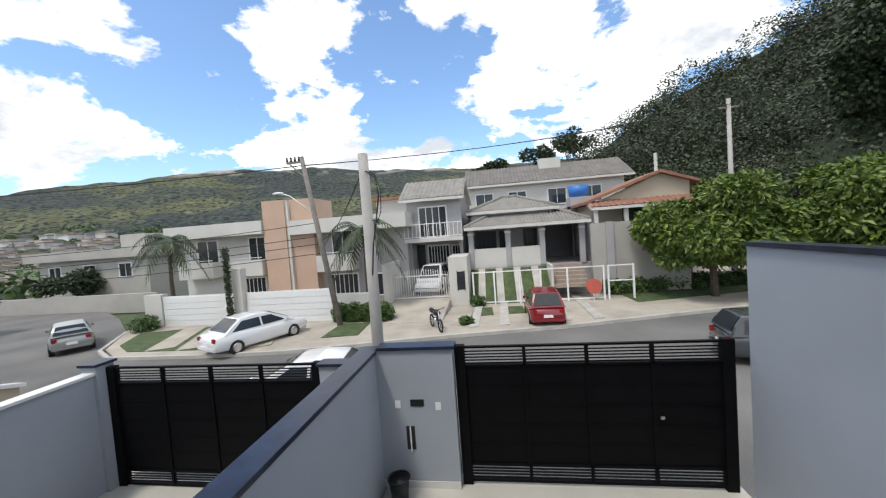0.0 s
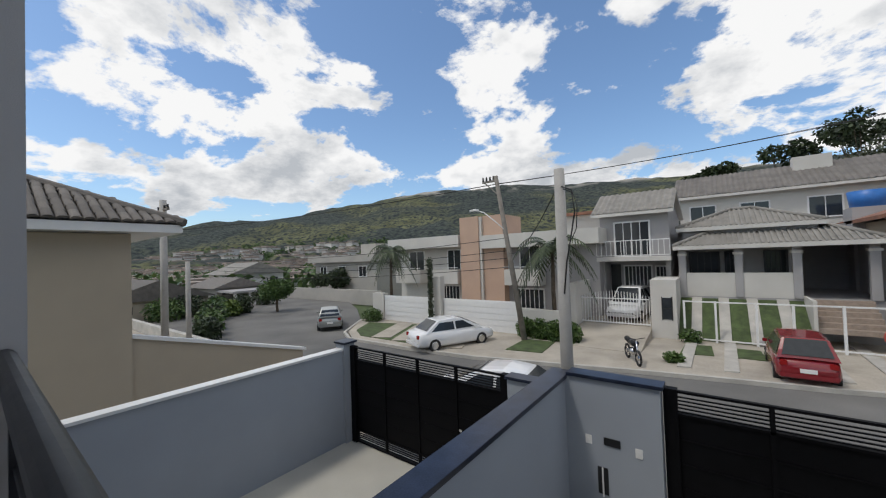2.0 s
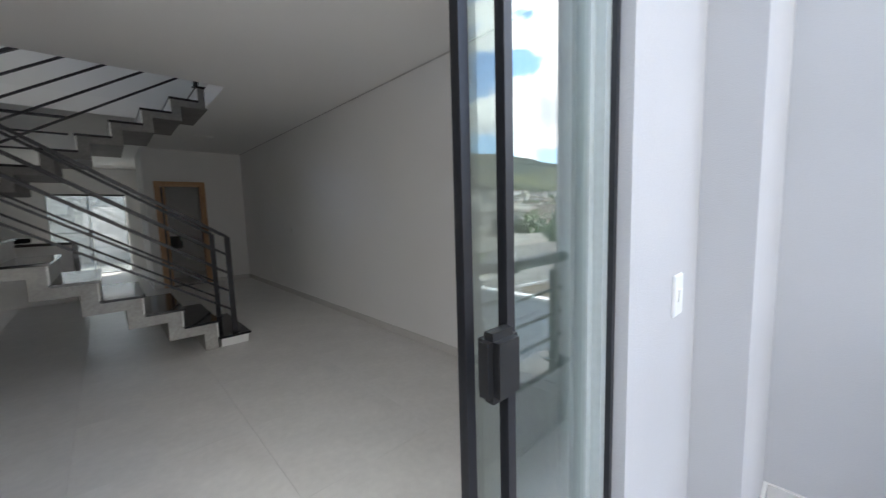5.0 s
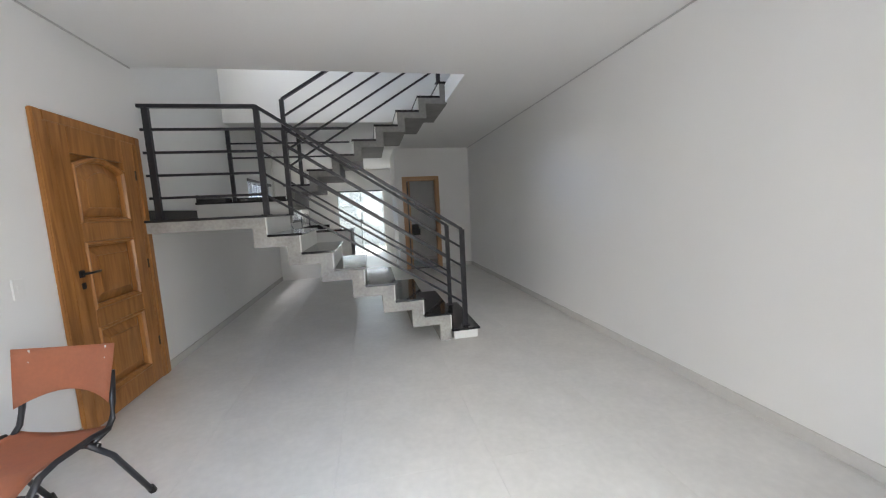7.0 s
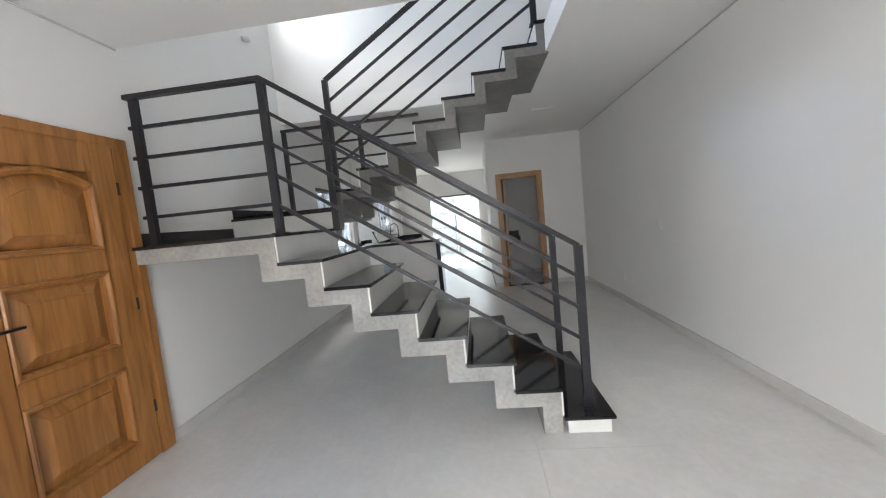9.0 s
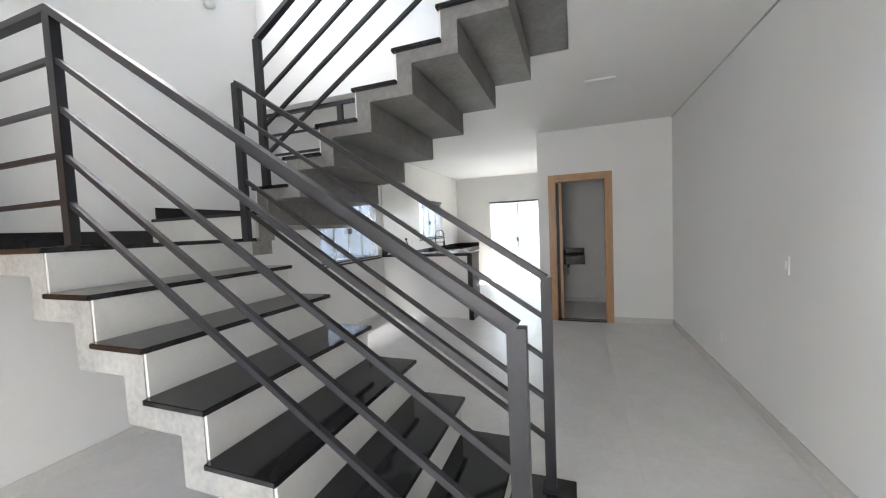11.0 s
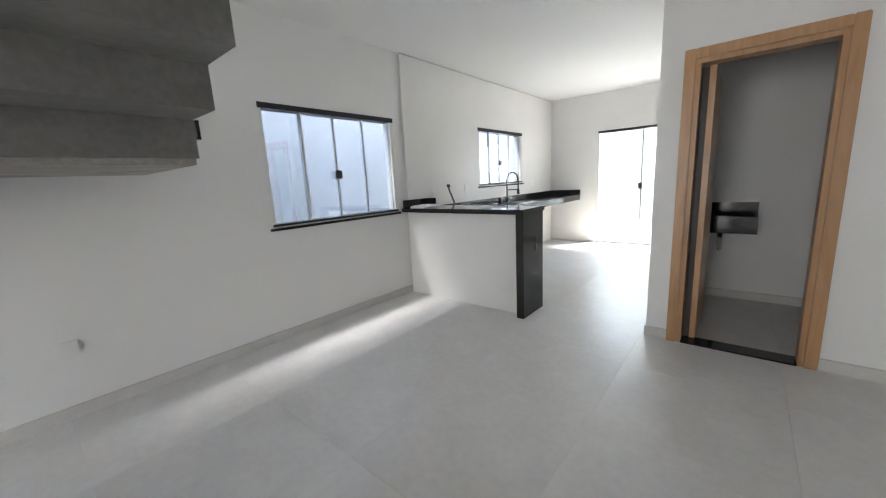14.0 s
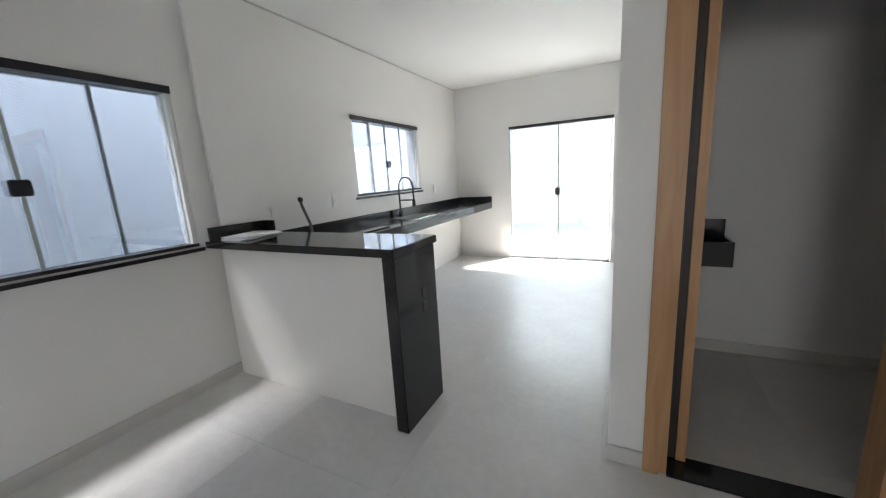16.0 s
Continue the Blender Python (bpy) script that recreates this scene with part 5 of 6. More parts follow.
def small_house(x, y, w, d, h, wall, roof, label, carport=0):
    """A low far house whose gable runs along x."""
    s = thing("village_house", (x + w / 2, y + d / 2, SZ), label, "house", "village houses")
    boxes("wall", [(x, y, SZ - 0.3, x + w, y + d, SZ + h)], wall, s)
    bm = bmesh.new()
    slab(bm, [(y - 0.6, SZ + h), (y + d + 0.6, SZ + h), (y + d / 2, SZ + h + d * 0.22)], "x", x - 0.5, x + w + 0.5)
    part("roof", bm, roof, s)
    for k in range(3):
        boxes("window", [(x - 0.04, y + d * (0.12 + 0.3 * k), SZ + h * 0.4, x - 0.002, y + d * (0.28 + 0.3 * k), SZ + h * 0.75)], WHITEM if k == 1 else DARKWIN, s)
    if carport:
        boxes("carport_roof", [(x - carport, y, SZ + h - 0.5, x - 0.01, y + d, SZ + h - 0.25)], HOUSEG, s, "flat concrete carport roof")
        for k in range(4):
            boxes("carport_post", [(x - carport + 0.1, y + d * k / 3.3, SZ - 0.2, x - carport + 0.4, y + d * k / 3.3 + 0.3, SZ + h - 0.5)], HOUSEW, s)
    return s


small_house(42, -15, 8, 8, 1.75, HOUSEB, ROOFT, "beige gabled house behind the side street")
small_house(56, -27, 9, 6, 1.5, HOUSEC, ROOFT, "grey house with a flat carport", 5)
small_house(58, -12, 9, 8, 2.8, HOUSEW, ROOFR, "white house with red tiled roof down the street")
small_house(66, -36, 9, 9, 3.0, HOUSEW, ROOFG, "pale house at the end of the side street")
small_house(62, 0, 9, 8, 2.8, HOUSEO, ROOFT, "salmon coloured house beyond the yard")

# beige neighbour
h7 = thing("beige_house", (18, 0, SZ), "beige rendered neighbour house with clay tiled eaves", "house")
boxes("wall", [(13.5, -3.15, SZ, 22, 8, 2.2)], HOUSEB, h7)
boxes("fascia", [(13.0, -4.08, 2.22, 22, 8, 2.42)], WHITEM, h7, "white eaves board")
bm = bmesh.new()
slab(bm, [(-6.8, SZ), (-7.7, SZ), (-7.7, -1.66), (-3.15, -0.36), (-3.15, SZ)], "x", 13.55, 13.75)
part("ramp_wall", bm, HOUSEB, h7, "sloping beige boundary wall")
bm = bmesh.new()
slab(bm, [(-7.8, -1.68), (-3.15, -0.36), (-3.15, -0.27), (-7.8, -1.59)], "x", 13.48, 13.82)
part("ramp_coping", bm, WHITEM, h7, "white sloping coping")
bm = bmesh.new()
hip = [bm.verts.new(v) for v in ((13.0, -4.08, 2.42), (13.0, 8, 2.42), (18, 8, 4.75), (18, 0.92, 4.75), (22, -4.08, 2.42), (22, 0.92, 4.75))]
bm.faces.new((hip[0], hip[3], hip[2], hip[1]))
bm.faces.new((hip[0], hip[4], hip[5], hip[3]))
bmesh.ops.solidify(bm, geom=bm.faces[:], thickness=0.06)
part("roof_deck", bm, ROOFT, h7)
tb_ = bmesh.new()
ring0, ring1 = [], []
for k in range(7):
    a = math.pi * k / 6
    ring0.append(tb_.verts.new((0.10 * math.cos(a), 0, 0.065 * math.sin(a))))
    ring1.append(tb_.verts.new((0.085 * math.cos(a), 0.44, 0.055 * math.sin(a))))
for k in range(6):
    tb_.faces.new((ring0[k], ring0[k + 1], ring1[k + 1], ring1[k]))
tb_.faces.new(ring0[::-1])
TILE = mesh("roof_tile", tb_, ROOFT)
slope = math.degrees(math.atan2(4.75 - 2.42, 5.0))
for r in range(12):
    s = r * 0.40
    for k in range(34):
        y = -4.03 + k * 0.21
        if y > -4.08 + s * math.cos(radians(slope)):
            o = new("roof_tile", TILE)
            o.parent = h7
            o.matrix_parent_inverse = world_of(h7).inverted()
            o.matrix_basis = pose(12.95 + s * math.cos(radians(slope)), y, 2.46 + s * math.sin(radians(slope)), slope + 2 + random.uniform(-1, 1), 0, -90 + random.uniform(-2, 2))
bm = bmesh.new()
tube(bm, [(12.95, -4.11, 2.48), (18, 0.92, 4.83)], 0.11, 8)
part("hip_ridge", bm, ROOFT, h7, "rounded hip tiles")
structure("side_yard", [(9.75, -8.25, SZ - 0.2, 26, 3.0, SZ + 0.02), (26, -8.25, SZ - 0.2, 90, 12.0, SZ + 0.01)], PAVE, "bare concrete yard beside the street", "pavement")
bm = bmesh.new()
prism(bm, [(23.5, -8.26), (33, -15.6), (70, -34.1), (95, -34.1), (95, -8.26)], SZ - 0.2, SZ + 0.006)
tagged(new("side_pavement", mesh("side_pavement", bm, ASPHALT)), "worn grey verge along the side street", "pavement", kind="structure")
structure("slope_wall", [(22, -8.6, SZ - 0.2, 60, -8.3, -2.6)], KERBM, "low stone wall along the side street", "wall")


# ---- poles and cables ----
def pole(at, top, lean, r0, r1, material, label, arms):
    p = thing("utility_pole", at, label, "utility pole", "utility poles")
    bm = bmesh.new()
    tube(bm, [at, (at[0] + lean[0], at[1] + lean[1], top)], r0, 10, r1)
    part("shaft", bm, material, p, smooth=True)
    for z, w in arms:
        boxes("crossarm", [(at[0] + lean[0] - w, at[1] + lean[1] - 0.05, z, at[0] + lean[0] + w, at[1] + lean[1] + 0.05, z + 0.1)], TIMBER, p)
        for k in (-0.9, -0.3, 0.3, 0.9):
            bm = bmesh.new()
            tube(bm, [(at[0] + lean[0] + w * k, at[1] + lean[1], z + 0.1), (at[0] + lean[0] + w * k, at[1] + lean[1], z + 0.25)], 0.045, 8)
            part("insulator", bm, RUBBER, p, smooth=True)
    return p


p1 = pole((4.36, -7.5, SZ), 2.95, (0, 0), 0.13, 0.095, POLEM, "pale concrete pole beside the gate", [])
bm = bmesh.new()
tube(bm, [(4.3, -7.42, 2.6), (4.1, -7.35, 2.5), (4.05, -7.33, 2.1), (4.15, -7.35, 1.6), (4.25, -7.4, 1.2), (4.32, -7.4, 0.6)], 0.014)
part("service_cable", bm, RUBBER, p1, smooth=True)
bm = bmesh.new()
tube(bm, [(4.27, -7.42, 2.55), (4.08, -7.35, 2.45), (4.0, -7.32, 2.2), (4.03, -7.33, 1.8), (4.12, -7.36, 1.62), (4.24, -7.4, 1.66)], 0.009)
part("service_cable", bm, RUBBER, p1, smooth=True)
p2 = pole((10.35, -18.6, SZ), 5.75, (1.25, 0.2), 0.16, 0.11, TIMBER, "leaning old timber pole with insulators and a street lamp", [])
boxes("crossarm", [(11.5, -18.45, 5.45, 12.45, -18.35, 5.55)], TIMBER, p2)
for x in (11.75, 11.97, 12.19, 12.41):
    bm = bmesh.new()
    tube(bm, [(x, -18.4, 5.55), (x, -18.4, 5.62), (x, -18.4, 5.78)], 0.065, 8, 0.04)
    part("insulator", bm, RUBBER, p2, smooth=True)
bm = bmesh.new()
bar(bm, (11.5, -18.4, 4.7), (12.3, -18.4, 5.45), 0.05, 0.05)
part("brace", bm, TIMBER, p2)
bm = bmesh.new()
tube(bm, [(11.05, -18.45, 2.6), (11.6, -18.2, 3.2), (12.2, -18.0, 3.75), (12.6, -17.9, 3.9)], 0.03, 8)
sl = part("lamp_arm", bm, WHITEM, p2, smooth=True)
bm = bmesh.new()
tube(bm, [(12.5, -17.92, 3.88), (12.75, -17.86, 3.93), (13.0, -17.8, 3.9)], 0.075, 10, 0.05)
part("lamp_head", bm, WHITEM, sl, "pale street lamp head", smooth=True)
pole((22, -6.1, SZ), 4.4, (0, 0), 0.16, 0.14, POLEM, "pale concrete pole behind the beige wall", [(3.9, 0.7)])
pole((23.2, -7.4, SZ), 1.6, (0, 0), 0.13, 0.11, POLEM, "short concrete stub pole", [])
pole((-13.5, -27, SZ), 8.6, (0, 0), 0.17, 0.12, POLEM, "concrete pole among the trees", [(8.0, 0.6)])
pole((-9.8, -29, SZ), 5.9, (0, 0), 0.15, 0.11, POLEM, "concrete pole behind the mango tree", [])


def cable(p, q, sag, r=0.012, n=14):
    bm = bmesh.new()
    pts = [Vector(p).lerp(Vector(q), k / n) - Vector((0, 0, sag * 4 * (k / n) * (1 - k / n))) for k in range(n + 1)]
    tube(bm, pts, r, 5)
    t = tagged(new("overhead_cable", mesh("overhead_cable", bm, RUBBER)), "thin dark overhead power cable", "cable", "overhead cables")
    return t


for dz, dx in ((0.0, -0.4), (0.02, 0.0), (0.0, 0.4)):
    cable((11.6 + dx, -18.4, 5.3 + dz), (-13.5 + dx, -27, 8.3), 0.5)
    cable((11.6 + dx, -18.4, 5.3 + dz), (60, -8 + dx, 5.5), 0.8)
for z in (2.3, 1.6, 1.2, 0.7):
    cable((11.1, -18.5, z), (45, -16, z - 0.3), 0.5, 0.018)
cable((11.1, -18.5, 1.5), (4.36, -7.5, 2.7), 0.5)
cable((22, -6.1, 4.0), (70, -14, 5.0), 0.8)
cable((22, -6.1, 3.8), (70, -20, 4.6), 0.8)


# ---- cars and motorcycle ----
def car(at, rz, paint, label, L=4.3, W=1.7, Ht=1.46, hatch=False):
    """Nose towards +x of its own."""
    c = thing("parked_car", at, label, "car", rz=rz)
    h = W / 2
    st = [(-L / 2, 0.45, 0.70, 0.80), (-L / 2 + 0.12, 0.28, 0.92, 0.93), (-L * 0.3, 0.22, 0.95 if hatch else 0.98, 1.0), (0, 0.2, 0.93, 1.0), (L * 0.22, 0.2, 0.92, 1.0), (L * 0.36, 0.22, 0.84, 0.97), (L / 2 - 0.12, 0.27, 0.72, 0.9), (L / 2, 0.42, 0.58, 0.75)]
    bm = bmesh.new()
    rings = []
    for x, z0, z1, w in st:
        rings.append([bm.verts.new((x, y * h * w, z)) for y, z in ((-0.9, z0), (-1.0, z0 + 0.12), (-1.0, (z0 + z1) / 2), (-0.95, z1 - 0.06), (-0.82, z1), (0.82, z1), (0.95, z1 - 0.06), (1.0, (z0 + z1) / 2), (1.0, z0 + 0.12), (0.9, z0))])
    for a, b in zip(rings, rings[1:]):
        for k in range(10):
            bm.faces.new((a[k], a[(k + 1) % 10], b[(k + 1) % 10], b[k]))
    bm.faces.new(rings[0])
    bm.faces.new(rings[-1][::-1])
    bmesh.ops.recalc_face_normals(bm, faces=bm.faces)
    body = part("body", bm, paint, c, local=True, bevel=0.015, smooth=True)
    # cabin: a painted shell that narrows upwards, with the glass let in a little proud of it
    xr = -L / 2 + (0.06 if hatch else 0.42)
    arch = [(xr, 0.9), (xr + (0.12 if hatch else 0.36), 1.16), (xr + (0.34 if hatch else 0.78), Ht - 0.06), (-L * 0.08, Ht), (L * 0.06, Ht - 0.05), (L * 0.18, 1.2), (L * 0.33, 0.86)]
    half_at = lambda z: h * (0.93 - 0.25 * max(0, z - 0.9) / (Ht - 0.9))
    bm = bmesh.new()
    rows = []
    for x, z in arch:
        w = half_at(z)
        rows.append([bm.verts.new((x, y, zz)) for y, zz in ((-w, z), (-w * 0.86, z + 0.03), (-w * 0.4, z + 0.045), (w * 0.4, z + 0.045), (w * 0.86, z + 0.03), (w, z))])
    for a, b in zip(rows, rows[1:]):
        for k in range(5):
            bm.faces.new((a[k], a[k + 1], b[k + 1], b[k]))
    bm.faces.new([r[0] for r in rows])
    bm.faces.new([r[5] for r in rows])
    bmesh.ops.recalc_face_normals(bm, faces=bm.faces)
    part("cabin", bm, paint, c, local=True)

    def pane(name, pts, label):
        q = bmesh.new()
        q.faces.new([q.verts.new(p) for p in pts])
        bmesh.ops.recalc_face_normals(q, faces=q.faces)
        bmesh.ops.solidify(q, geom=q.faces[:], thickness=0.004)
        part(name, q, DARKWIN, c, label, local=True)

    for name, (xa, za), (xb, zb), out in (("windscreen", arch[6], arch[4], 0.03), ("rear_window", arch[0], arch[2], -0.03)):
        pts = []
        for f, sg in ((0.14, -1), (0.14, 1), (0.93, 1), (0.93, -1)):
            z = za + (zb - za) * f
            mid = arch[5] if name == "windscreen" else arch[1]
            x = xa + (mid[0] - xa) * (z - za) / (mid[1] - za) if z < mid[1] else mid[0] + (xb - mid[0]) * (z - mid[1]) / (zb - mid[1])
            pts.append((x + out, sg * half_at(z) * 0.84, z + 0.055))
        pane(name, pts, "dark glass")
    for sg in (-1, 1):
        side = lambda x, z: (x, sg * (half_at(z) + 0.006), z)
        zt = Ht - 0.14
        pane("side_window", [side(-L * 0.03, 0.97), side(L * 0.215, 0.97), side(L * 0.075, zt), side(-L * 0.03, zt)], "dark side glass")
        pane("side_window", [side(xr + 0.3, 0.97), side(-L * 0.05, 0.97), side(-L * 0.05, zt), side(xr + (0.38 if hatch else 0.82), zt)], "dark side glass")
    for s in (-1, 1):
        for x in (-L * 0.31, L * 0.30):
            bm = bmesh.new()
            tube(bm, [(x, s * (h - 0.2), 0.31), (x, s * (h + 0.005), 0.31)], 0.31, 20)
            wh = part("wheel", bm, RUBBER, c, local=True, smooth=False)
            bm = bmesh.new()
            tube(bm, [(x, s * (h + 0.0), 0.31), (x, s * (h + 0.02), 0.31)], 0.20, 14, 0.17)
            ob = part("rim", bm, CHROME, wh, local=True)
        boxes("headlight", [(L / 2 - 0.22, s * h * 0.62 - 0.14, 0.6, L / 2 - 0.05, s * h * 0.62 + 0.14, 0.72)], WHITEM, c, "clear headlight", local=True, bevel=0.03)
        boxes("tail_lamp", [(-L / 2 - 0.005, s * h * 0.72 - 0.1, 0.68, -L / 2 + 0.1, s * h * 0.72 + 0.1, 0.86)], LAMPR, c, "red tail lamp", local=True, bevel=0.02)
        boxes("mirror", [(L * 0.2, s * (h + 0.02) - 0.07, 0.9, L * 0.23, s * (h + 0.02) + 0.07, 1.03)], paint, c, local=True, bevel=0.02)
    boxes("number_plate", [(-L / 2 - 0.012, -0.2, 0.5, -L / 2 + 0.01, 0.2, 0.63)], PLASTICW, c, local=True)
    boxes("bumper", [(-L / 2 - 0.03, -h * 0.85, 0.3, -L / 2 + 0.12, h * 0.85, 0.5)], paint, c, local=True, bevel=0.04)
    return c


car((13.35, -16.1, SZ + 0.06), 246, CARW, "white sedan parked across the pavement", 4.5, 1.72, 1.48)
car((-0.15, -18.9, SZ + 0.02), 270, CARR, "red hatchback parked nose to the lot", 3.8, 1.62, 1.58, True)
car((24.3, -16.4, SZ), 325, CARS, "silver hatchback standing in the side street", 3.9, 1.65, 1.43, True)
car((6.3, -25.0, SZ + 0.66), 84, CARW, "white van parked behind the grille gate", 4.2, 1.8, 1.85, True)
car((7.3, -10.1, SZ), 8, CARW, "white car parked outside the black gate", 4.3, 1.7, 1.47)
car((-7.0, -12.9, SZ), 172, CARD, "dark hatchback parked close to the gate wall", 4.3, 1.75, 1.5, True)
mc = thing("motorcycle", (4.95, -17.2, SZ + 0.12), "black motorcycle on its stand at the kerb", "motorcycle", rz=118)
for x in (-0.62, 0.62):
    bm = bmesh.new()
    tube(bm, [(x + 0.27 * math.cos(a), 0, 0.3 + 0.27 * math.sin(a)) for a in (2 * math.pi * k / 18 for k in range(19))], 0.045, 8)
    part("wheel", bm, RUBBER, mc, local=True, smooth=True)
    bm = bmesh.new()
    tube(bm, [(x, -0.05, 0.3), (x, 0.05, 0.3)], 0.09, 12)
    part("hub", bm, CHROME, mc, local=True)
for name, pts, r, m_ in (("frame", [(-0.62, 0, 0.3), (-0.3, 0, 0.4), (0.1, 0, 0.35), (0.35, 0, 0.75)], 0.05, STEEL), ("fork", [(0.62, 0, 0.3), (0.42, 0, 0.95)], 0.035, CHROME), ("tank", [(-0.05, 0, 0.78), (0.35, 0, 0.82)], 0.14, PLASTICB), ("seat", [(-0.65, 0, 0.82), (-0.1, 0, 0.76)], 0.11, RUBBER), ("handlebar", [(0.3, -0.36, 1.03), (0.42, 0, 1.0), (0.3, 0.36, 1.03)], 0.016, STEEL), ("engine", [(-0.15, 0, 0.42), (0.2, 0, 0.45)], 0.15, CHROME), ("stand", [(-0.1, 0.1, 0.3), (-0.15, 0.28, 0.0)], 0.015, STEEL)):
    bm = bmesh.new()
    tube(bm, pts, r, 10)
    part(name, bm, m_, mc, local=True, smooth=True)


# ---- plants ----
def leaves(bm, centre, radii, n, size, long=1.0, rng=None, shell=0.55, drop=0.3):
    """Scatter n leaves through an uneven crown lobe."""
    rng = rng or random
    for _ in range(n):
        d = Vector((rng.gauss(0, 1), rng.gauss(0, 1), rng.gauss(0, 1))).normalized()
        k = shell + (1 - shell) * rng.random()
        p = Vector(centre) + Vector((d.x * radii[0], d.y * radii[1], d.z * radii[2])) * k
        u = (d + Vector((rng.uniform(-1, 1), rng.uniform(-1, 1), rng.uniform(-1, 0.6) - drop))).normalized()
        v = u.cross(Vector((rng.uniform(-1, 1), rng.uniform(-1, 1), rng.uniform(-1, 1)))).normalized()
        s = size * rng.uniform(0.6, 1.3)
        q = [p - v * s * 0.28 / long ** 0.3, p + u * s * 0.5 * long, p + v * s * 0.28 / long ** 0.3, p - u * s * 0.5]
        bm.faces.new([bm.verts.new(w) for w in q])


def tree(at, h, lobes, n, size, material, label, trunk=0.16, long=1.0, name="tree"):
    t = thing(name, at, label, "tree")
    at = Vector(at)
    bm = bmesh.new()
    top = at + Vector((0, 0, h * 0.45))
    tube(bm, [at - Vector((0, 0, 0.2)), at + Vector((0.06, 0.03, h * 0.2)), top], trunk, 9, trunk * 0.65)
    for c, r in lobes:
        c = Vector(c)
        tube(bm, [top - Vector((0, 0, h * 0.08)), (top + c) / 2 + Vector((0, 0, 0.1)), c], trunk * 0.5, 6, trunk * 0.12)
    part("trunk", bm, BARK, t, smooth=True)
    bm = bmesh.new()
    tot = sum(r[0] * r[1] for _, r in lobes)
    for c, r in lobes:
        leaves(bm, c, r, int(n * r[0] * r[1] / tot), size, long)
    part("crown", bm, material, t)
    return t


def lobes_in(c, r, n, lobe, seed):
    rng = random.Random(seed)
    out = []
    for _ in range(n):
        d = Vector((rng.gauss(0, 1), rng.gauss(0, 1), rng.gauss(0, 0.8))).normalized() * rng.uniform(0.45, 0.8)
        s = lobe * rng.uniform(0.7, 1.2)
        out.append(((c[0] + d.x * r[0], c[1] + d.y * r[1], c[2] + d.z * r[2]), (s, s, s * 0.75)))
    return out


tree((-9.6, -22.0, SZ), 7.4, lobes_in((-9.6, -22, 0.7), (4.3, 3.4, 3.2), 60, 1.15, 3), 42000, 0.25, MANGO, "broad mango tree with bright drooping leaves", 0.2, 1.5, "mango_tree")
tree((-17.0, -21.5, SZ), 7.4, lobes_in((-17.0, -21.5, 0.9), (4.4, 3.2, 3.2), 50, 1.2, 4), 30000, 0.27, MANGO, "leafy green tree beside the mango tree", 0.2, 1.5, "mango_tree")
tree((-24.5, -27, SZ), 19, lobes_in((-24.5, -27, 10.0), (5.6, 5, 6.5), 40, 1.7, 5), 26000, 0.36, DARKLEAF, "tall dark tree towering over the street", 0.35)
tree((41, -29.0, SZ), 4.6, lobes_in((41, -29.0, -0.9), (2.8, 2.2, 1.6), 16, 1.0, 6), 5000, 0.32, DARKLEAF, "dark rounded tree at the corner", 0.12)
tree((36, -18.8, SZ - 0.1), 4.0, lobes_in((36, -18.8, -1.15), (1.5, 1.5, 0.95), 34, 0.75, 7), 12000, 0.22, HEDGEL, "broad clipped green topiary tree", 0.14)


def palm(at, h, n, reach, label):
    t = thing("palm_tree", at, label, "palm")
    at = Vector(at)
    top = at + Vector((0, 0, h))
    bm = bmesh.new()
    tube(bm, [at, at + Vector((0.05, 0.03, h * 0.5)), top], 0.14, 9, 0.09)
    part("trunk", bm, BARK, t, smooth=True)
    rng = random.Random(int(at.x * 10))
    for k in range(n):
        a, up = 2 * math.pi * k / n + rng.uniform(-0.2, 0.2), rng.uniform(-0.1, 1.35)
        bm = bmesh.new()
        prev = top
        for s in range(1, 15):
            f = s / 14
            p = top + Vector((math.cos(a) * reach * f, math.sin(a) * reach * f, reach * (up * f - 1.15 * f * f)))
            side = Vector((-math.sin(a), math.cos(a), 0))
            for sg in (-1, 1):
                tip = p + side * sg * reach * 0.24 * math.sin(math.pi * (0.15 + 0.8 * f)) + Vector((0, 0, -0.18)) + (p - prev) * 0.8
                bm.faces.new([bm.verts.new(w) for w in (prev, prev.lerp(p, 0.8), tip + (p - prev) * 0.35, tip)])
            prev = p
        part("frond", bm, PALML, t)
    return t


palm((9.6, -21.2, SZ), 5.0, 24, 2.2, "palm tree with drooping feathery fronds")
palm((22.6, -21.0, SZ), 5.3, 22, 1.9, "young palm beside the modern house")


def bush(at, r, n, label, material=HEDGEL, size=0.16, name="hedge_bush"):
    t = thing(name, at, label, "bush")
    bm = bmesh.new()
    leaves(bm, (at[0], at[1], at[2] + r[2] * 0.7), r, n, size, 1.0, random.Random(int(at[0] * 7)), 0.35)
    part("foliage", bm, material, t)
    bm = bmesh.new()
    for k in range(5):
        tube(bm, [at, (at[0] + r[0] * 0.5 * math.cos(k * 1.3), at[1] + r[1] * 0.5 * math.sin(k * 1.3), at[2] + r[2])], 0.02, 5, 0.008)
    part("stems", bm, BARK, t)
    return t


